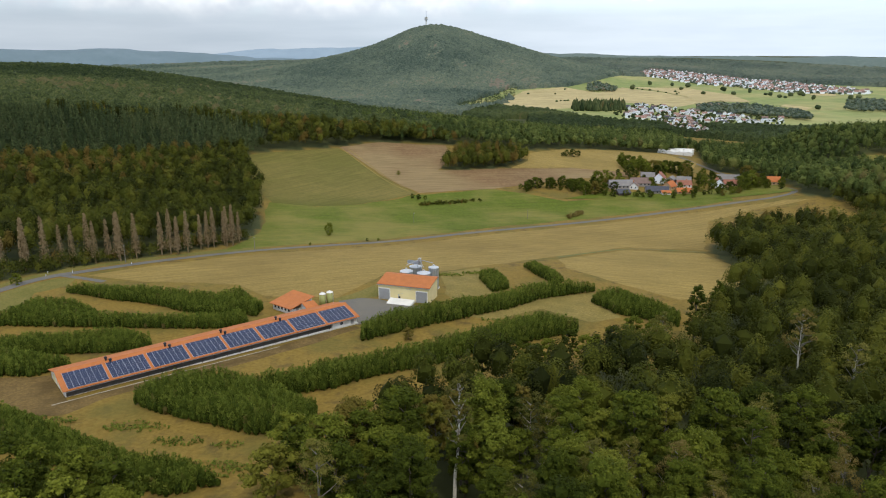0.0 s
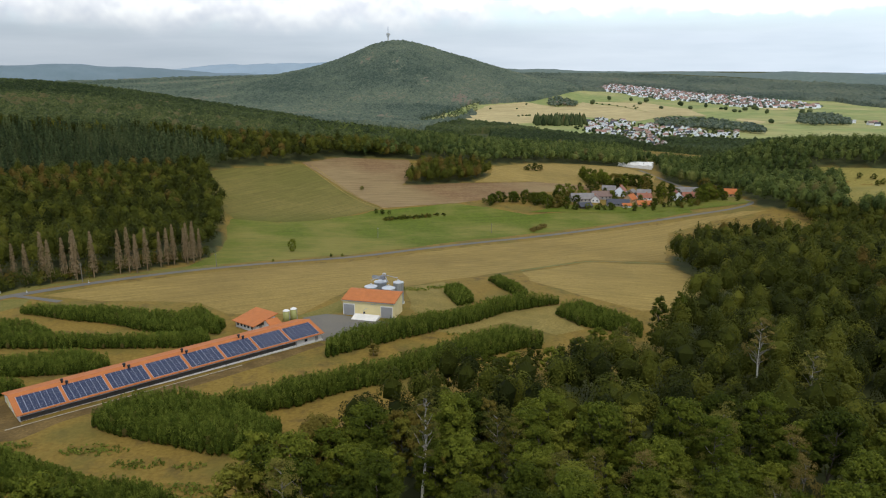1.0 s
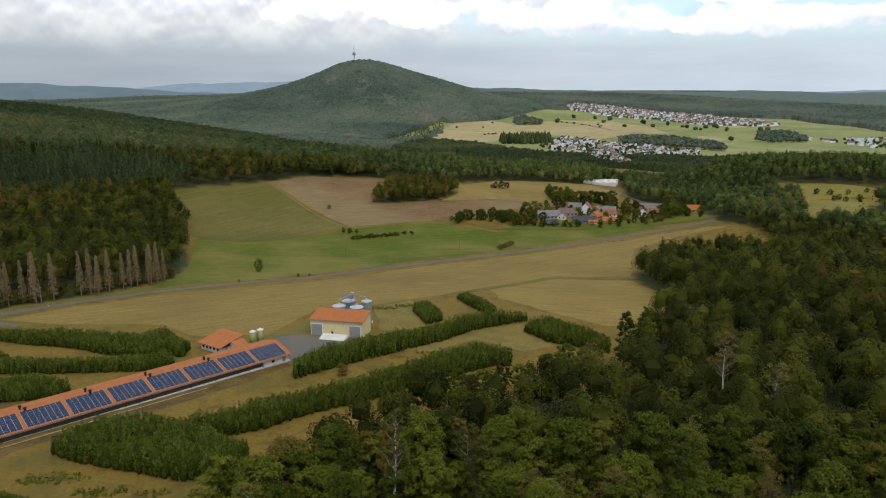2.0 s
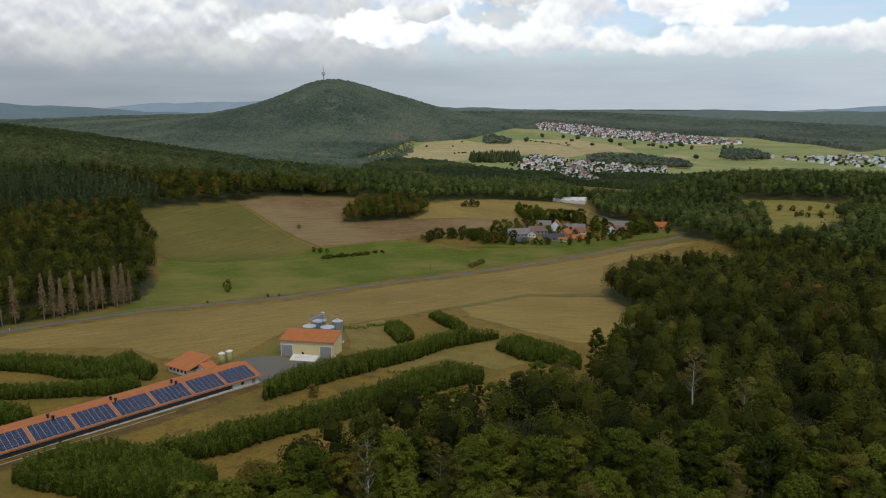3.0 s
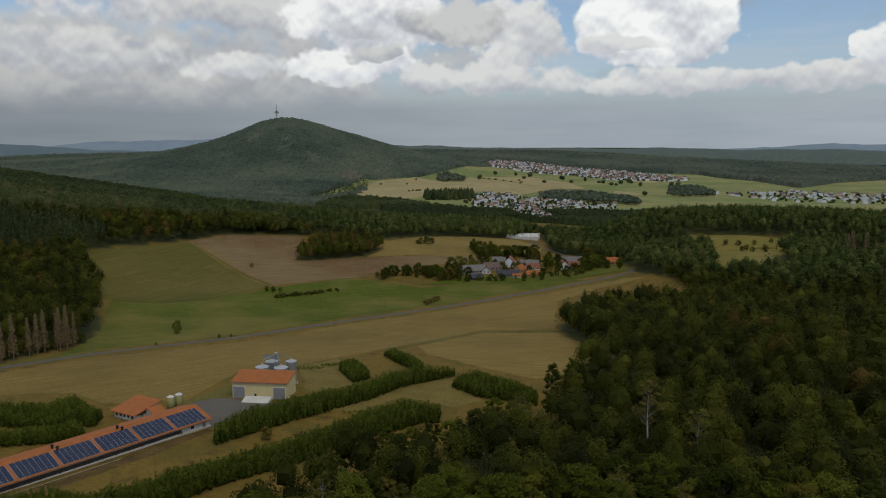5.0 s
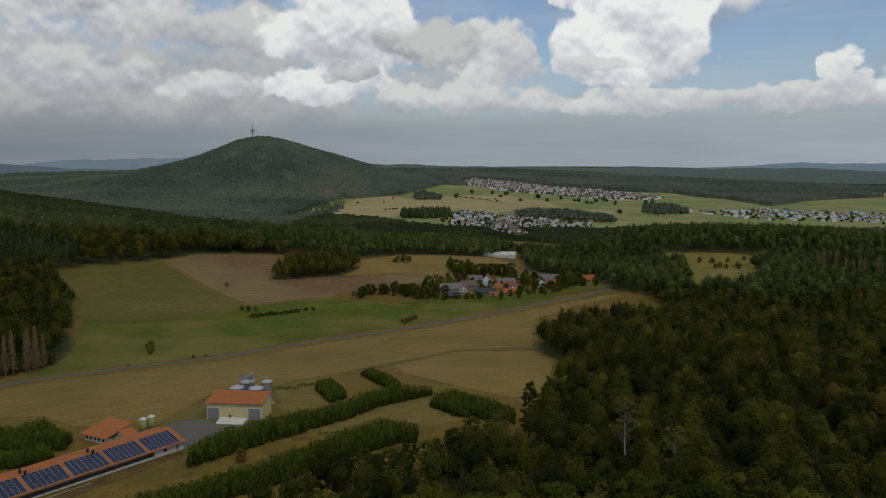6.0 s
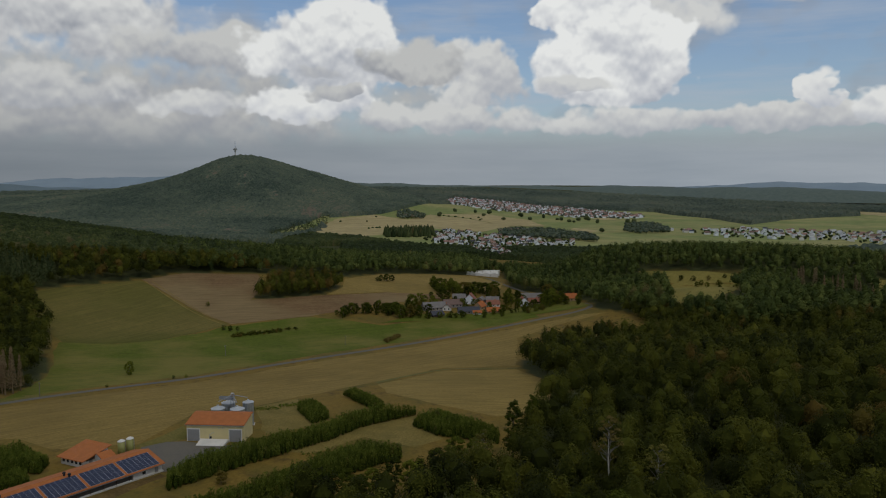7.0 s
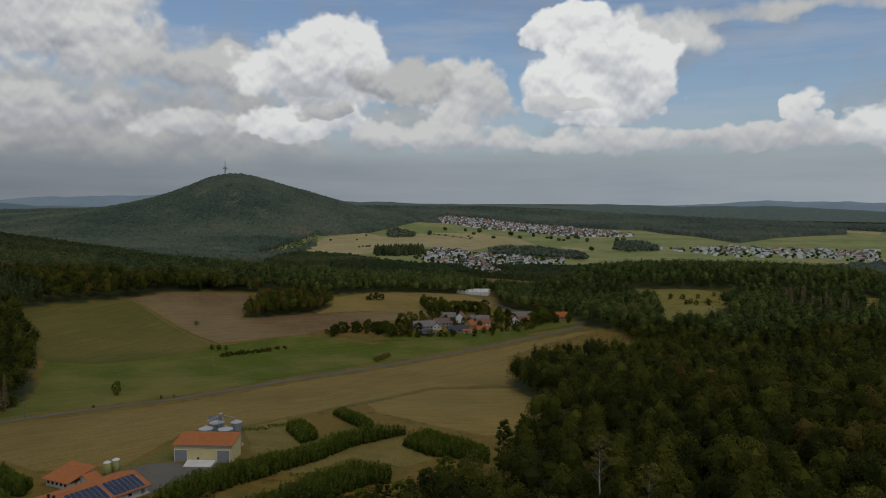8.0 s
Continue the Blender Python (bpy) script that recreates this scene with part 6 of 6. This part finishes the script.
def far_town():
    """The farthest town, too small to tell its houses apart: one mesh of white walls and coloured roofs."""
    rng = np.random.default_rng(3)
    x, y = scatter(TOWN, 31.0, 12)
    verts, faces, slot = [], [], []
    for px, py in zip(x, y):
        w, d, e, r = rng.uniform(10, 16), rng.uniform(9, 12), rng.uniform(4, 6.5), rng.uniform(4, 6)
        m = at_ground(px, py, rng.choice((0, 90)) + rng.normal(-15, 12))
        n = len(verts)
        for sx in (-w / 2, w / 2):
            for py2, pz in ((-d / 2, -2), (d / 2, -2), (d / 2, e), (-d / 2, e), (0, e + r), (0, e + r)):
                verts.append(m @ Vector((sx, py2, pz)))
        roof = int(rng.choice((1, 2, 3), p=(0.5, 0.35, 0.15)))
        for f, k in (((0, 3, 9, 6), 0), ((1, 7, 8, 2), 0), ((0, 1, 2, 3), 0), ((6, 9, 8, 7), 0), ((3, 2, 4, 5), 0), ((8, 9, 11, 10), 0), ((3, 4, 10, 9), roof), ((2, 8, 10, 4), roof)):
            faces.append([n + q for q in f]); slot.append(k)
    me = solid("far_town", np.array([tuple(v) for v in verts]), faces, [M["bright_white"], M["roof_tile"], M["roof_brown"], M["roof_hazed"]], index=slot)
    tagged(new("far_town", me), "distant town of white houses with red roofs", "town", kind="stuff")
    gx, gy = scatter(TOWN, 24.0, 14)
    woodland("garden_trees", gx, gy, 8.0, 7.0, 0, 1, M["canopy_far_hazed"], "garden trees between the houses of the distant town", 15, 0.0, core=1)


far_town()


def radio_mast():
    x, y = -277, 2985
    root = new("radio_mast"); root.matrix_world = at_ground(x, y)
    bm = bmesh.new(); drum(bm, T(0, 0, -3), 2.6, 2.2, 46, 16); part("shaft", bm, M["concrete"], root)
    for z, r, h in ((34, 9.0, 3.0), (40, 6.5, 2.2), (29, 5.0, 1.6)):
        bm = bmesh.new(); drum(bm, T(0, 0, z), r * 0.85, r, h, 20); part("platform", bm, M["concrete"], root, "round antenna platform")
    bm = bmesh.new(); drum(bm, T(0, 0, 43), 1.3, 0.7, 26, 10); part("antenna", bm, M["steel"], root, "slim antenna pole")
    for k in range(6):
        bm = bmesh.new(); a = k * math.pi / 3; slab(bm, T(7.5 * math.cos(a), 7.5 * math.sin(a), 37), 1.2, 1.2, 2.6); part("dish", bm, M["white_wall"], root)
    tagged(root, "tall concrete radio mast with round platforms on the hilltop", "radio mast")


radio_mast()

# ---- single trees and small things ----
def single_trees():
    rng = np.random.default_rng(9)
    slender = [broadleaf_meshes(45 + i, 19, 3.3, 46, 5600, 0.19, 0.10) for i in range(2)]
    grow("tree", slender[0], 65, 224, 1.0, 0.3, "tall slender loose-crowned tree at the edge of the wood", "tree")
    grow("tree", slender[1], 75, 232, 0.95, 1.3, "slender dark tree at the edge of the wood", "tree")
    grow("tree", HEDGE_TREES[0], -95.7, 409.6, 0.58, 0.5, "small lone tree in the green meadow", "tree", tall=1.35)
    # dead spruces before the wood
    spots = ((-214, 292), (-206, 296), (-199, 299), (-196, 306), (-190, 305), (-186, 311), (-182, 309), (-179, 315), (-176, 318), (-173, 314), (-169, 321), (-203, 291),
             (-162, 332), (-159, 335), (-157, 339), (-155, 334), (-153, 341), (-151, 352), (-149, 356), (-147, 359), (-144, 366), (-142, 364), (-141, 370), (-139, 374), (-140, 367))
    for x, y in spots:
        grow("dead_spruce", DEAD_SPRUCES[rng.integers(3)], x + 4, y - 5, rng.uniform(0.75, 1.0), rng.uniform(0, 6), "bare brown dead spruce at the forest edge", "dead tree", "dead spruces")
    # trees and bushes round the hamlet
    for x, y, s, k in ((27, 590, 0.55, 0), (38, 604, 0.6, 1), (48, 612, 0.62, 2), (56, 618, 0.5, 3), (66, 600, 0.62, 4), (74, 590, 0.7, 0), (82, 592, 0.72, 1), (90, 596, 0.6, 2), (88, 625, 0.8, 3), (96, 632, 0.85, 4),
                       (122, 660, 0.8, 0), (128, 690, 0.75, 1), (138, 694, 0.8, 2), (148, 690, 0.75, 3), (132, 705, 0.6, 4), (124, 724, 0.5, 0), (156, 684, 0.7, 4), (172, 660, 0.7, 1), (178, 640, 0.7, 2), (184, 620, 0.5, 0),
                       (205, 618, 0.75, 3), (212, 612, 0.8, 0), (218, 620, 0.75, 1), (214, 632, 0.8, 2), (224, 622, 0.7, 4), (226, 668, 0.8, 0), (200, 600, 0.45, 1), (72, 612, 0.5, 3), (108, 632, 0.6, 1), (170, 690, 0.8, 0), (182, 700, 0.8, 2)):
        grow("tree", HEDGE_TREES[k % 3], x, y, s * rng.uniform(1.3, 1.75), rng.uniform(0, 6), "dark green tree by the hamlet", "tree", "trees round the hamlet")
    for x, y, s in ((116, 588, 1.1), (143, 583, 1.0), (158, 582, 0.9), (182, 586, 1.0), (190, 590, 1.2), (196, 592, 1.0), (100, 640, 1.0), (30, 600, 1.0), (22, 598, 0.8), (-57, 545, 0.8), (-52, 546, 0.6), (-62, 547, 0.7),
                    (72, 735, 1.3), (78, 737, 1.5), (84, 740, 1.2), (68, 733, 0.8), (-81, 612, 0.7), (-71, 397, 0.35), (-65, 399, 0.35), (-98, 374, 0.3)):
        grow("bush", BUSHES[rng.integers(2)], x, y, s, rng.uniform(0, 6), "rounded green bush in the fields", "bush", "field bushes")
    for x, y, s in ((190, 648, 1.1), (181, 634, 0.9), (184, 655, 1.2), (176, 668, 1.1), (212, 628, 1.1), (220, 636, 1.2), (217, 612, 0.9), (222, 604, 0.8), (207, 606, 1.0)):
        grow("tree", HEDGE_TREES[rng.integers(3)], x, y, s, rng.uniform(0, 6), "dark green tree by the farm lane", "tree", "trees round the hamlet")
    thicket = ((24, 590), (46, 600), (84, 588), (100, 600), (98, 640), (80, 622), (60, 622), (36, 612))
    for x, y in zip(*scatter(thicket, 9.5, 8)):
        grow("tree", HEDGE_TREES[rng.integers(3)], x, y, rng.uniform(0.5, 1.0), rng.uniform(0, 6), "low green tree in the hamlet thicket", "tree", "trees round the hamlet")
    for x, y in zip(*scatter(((124, 690), (150, 672), (176, 676), (186, 712), (160, 716), (126, 742), (116, 736)), 12.0, 18)):
        grow("tree", HEDGE_TREES[rng.integers(3)], x, y, rng.uniform(0.8, 1.2), rng.uniform(0, 6), "dark green tree behind the hamlet", "tree", "trees round the hamlet")
    for i in range(16):
        grow("bush", BUSHES[i % 2], 88 + i * 6.2 + rng.normal(0, 1.5), 587 + i * 0.5 + rng.normal(0, 2.0), rng.uniform(0.6, 1.2), rng.uniform(0, 6), "green garden bush before the hamlet", "bush", "field bushes")
    for i in range(14):
        grow("dead_spruce", DEAD_SPRUCES[i % 3], 430 + i * 4.2 + rng.normal(0, 2), 585 - i * 2.0 + rng.normal(0, 4), rng.uniform(0.7, 1.0), rng.uniform(0, 6), "bare brown dead spruce in the far wood", "dead tree", "dead spruces")
    homes = np.array([(q[1], q[2]) for q in HAMLET])
    for x, y in zip(*scatter(((96, 592), (236, 592), (240, 662), (104, 668)), 13.5, 28)):
        if np.hypot(*(homes - (x, y)).T).min() > 9.0:
            grow("tree", HEDGE_TREES[rng.integers(3)], x, y, rng.uniform(0.45, 0.85), rng.uniform(0, 6), "green garden tree among the hamlet houses", "tree", "trees round the hamlet")
    # bushes in rows on the clearing
    for i in range(18):
        x, y = 352 + (i % 6) * 11 + rng.normal(0, 2), 600 + (i // 6) * 22 + rng.normal(0, 3) + (i % 6) * -6
        grow("bush", BUSHES[i % 2], x, y, rng.uniform(0.6, 1.1), rng.uniform(0, 6), "small fruit tree on the clearing", "bush", "fruit trees on the clearing")
    # single trees at the farm
    for x, y, s, me, lab in ((-27, 222, 0.8, BUSHES[0], "light green young bush beside the strip"), (-19.5, 256.0, 0.35, BUSHES[1], "low green bush by the hall"), (-43.5, 143, 1.2, HEDGE_TREES[1], "brownish slender tree at the corner of the strips"),
                             (-42.6, 126, 1.25, HEDGE_TREES[2], "dark round tree at the corner of the wood"), (-38.5, 134, 1.25, HEDGE_TREES[0], "dark round tree at the corner of the wood"), (-93.3, 126, 1.3, HEDGE_TREES[1], "broad tree in the dense thicket"),
                             (-82, 123.5, 1.3, HEDGE_TREES[0], "broad tree in the dense thicket"), (-72.5, 120, 1.3, HEDGE_TREES[1], "broad tree in the dense thicket"), (-91, 117.5, 1.3, HEDGE_TREES[0], "broad tree in the dense thicket"),
                             (-78.5, 113.5, 1.3, HEDGE_TREES[2], "broad tree in the dense thicket"), (-103, 130, 1.3, HEDGE_TREES[0], "broad tree in the dense thicket"), (-86, 108, 1.3, HEDGE_TREES[1], "broad tree in the dense thicket"),
                             (-190, 266, 0.9, BUSHES[0], "yellow-green bush at the road")):
        grow("tree" if me not in BUSHES else "bush", me, x, y, s, rng.uniform(0, 6), lab, "tree")
    for x, y in zip(*scatter(((-112, 131), (-92, 134), (-66, 122), (-62, 106), (-88, 98), (-112, 110)), 6.4, 38)):
        grow("tree", OAKS_LIGHT[rng.integers(3)], x, y, rng.uniform(0.42, 0.60), rng.uniform(0, 6), "dark leafy tree in the dense thicket", "tree", "trees of the near wood")
    # trees of the wood's edge behind the planted strip
    for i, (x, y) in enumerate(((-2.5, 192), (4, 196), (9, 203), (17, 204), (24, 210), (31, 211), (37, 217), (44, 217), (50, 223), (13, 196), (27, 203), (41, 210))):
        grow("tree", OAKS_LIGHT[i % 3], x, y - 4, rng.uniform(0.48, 0.68), rng.uniform(0, 6), "leafy green tree at the edge of the wood", "tree", "trees of the near wood")
    # isolated trees in the far meadows
    x, y = np.array(MEADOW_TREES).T
    woodland("meadow_trees", x, y, 13, 7.5, 0, 1, M["leaf_far"], "scattered round trees in the valley meadows", 4, 0.0, vary=0.45, core=2)
    x, y = np.array(FIELD_BUSHES).T
    woodland("field_bushes", x, y, 6, 5.0, 0, 1, M["leaf_far"], "scattered bushes on the dry hillside", 6, 0.0, core=1)


single_trees()


def ditch_growth():
    x, y = scatter(DITCH, 1.6, 91)
    thin = (np.random.default_rng(90).random(len(x)) < 0.34) | (x < x.min() + 7)
    x, y = x[thin], y[thin]
    woodland("ditch_bushes", x, y, 1.9, 1.3, 60, 0.4, M["leaf_wood"], "dark bushes and reeds along the meadow ditch", 92, 0.0, vary=0.45, core=1, core_material=M["canopy"])
    x, y = scatter(REEDS, 1.3, 93)
    woodland("reed_bed", x, y, 2.2, 1.0, 50, 0.35, M["leaf_brown"], "yellowish reeds on the meadow", 94, 0.0, vary=0.4)


ditch_growth()


def birch(x, y, h):
    me = broadleaf_meshes(int(h * 7), h, 3.4, 22, 1100, 0.27, 0.56, "birch_bark", "leaf_brown", True)
    grow("birch", me, x, y, 1.0, 0.7, "tall pale-stemmed tree with a sparse browning crown", "tree")


birch(-6.2, 119.0, 26.5)
birch(78.6, 178.0, 24.0)
birch(84.0, 160.0, 21.0)
birch(48.0, 196.0, 18.0)


def undergrowth():
    """Low scrub and weed tufts on the open ground."""
    x, y = scatter(((-9, 70), (0, 70), (-2, 112), (-11, 112)), 3.2, 61)
    woodland("undergrowth", x, y, 4.5, 2.4, 160, 0.30, M["leaf_wood"], "low green scrub below the tall tree", 62, 0.0)
    for i, (cx, cy, rx, ry) in enumerate(((-88, 158, 9, 3.0), (-74, 151, 7, 2.4), (-61, 149.5, 4, 1.6), (-60, 138, 9, 4), (-112, 160, 8, 2.5), (-30, 205, 7, 1.5), (4, 243, 8, 1.6), (-20, 305, 9, 3), (-6, 310, 8, 3))):
        ring = tuple((cx + rx * math.cos(k * 0.7), cy + ry * math.sin(k * 0.7)) for k in range(9))
        x, y = scatter(ring, 0.9, 63 + i)
        keep = np.random.default_rng(i).random(len(x)) < 0.6
        woodland("weed_patch", x[keep], y[keep], 0.9, 0.6, 14, 0.22, M["shrub"], "patch of low olive weeds on dry ground", 70 + i, 0.0, vary=0.5)


undergrowth()


def pole(x, y, h):
    root = new("utility_pole"); root.matrix_world = at_ground(x, y)
    bm = bmesh.new(); drum(bm, T(0, 0, -0.5), 0.17, 0.12, h + 0.5, 10); part("post", bm, M["grey_bark"], root)
    bm = bmesh.new(); slab(bm, T(0, 0, h - 0.6), 1.2, 0.1, 0.1); part("crossarm", bm, M["steel"], root)
    tagged(root, "grey utility pole at the roadside", "pole", "utility poles")


for x, y, h in ((-165.5, 306.5, 8.5), (-121, 352, 7.0), (-52, 466, 7.0), (24, 500, 7.0)):
    pole(x, y, h)


def road_marker(x, y):
    root = new("road_marker"); root.matrix_world = at_ground(x, y)
    bm = bmesh.new(); slab(bm, Matrix.Identity(4), 0.16, 0.12, 1.1, 0.02); part("post", bm, M["bright_white"], root)
    bm = bmesh.new(); slab(bm, T(0, 0, 0.75), 0.17, 0.13, 0.2); part("band", bm, M["black_iron"], root)
    tagged(root, "white roadside delineator post", "road marker", "delineator posts")


for x, y in ((-185.5, 278.5), (-178, 285.5), (-187.5, 283), (-162, 305)):
    road_marker(x, y)
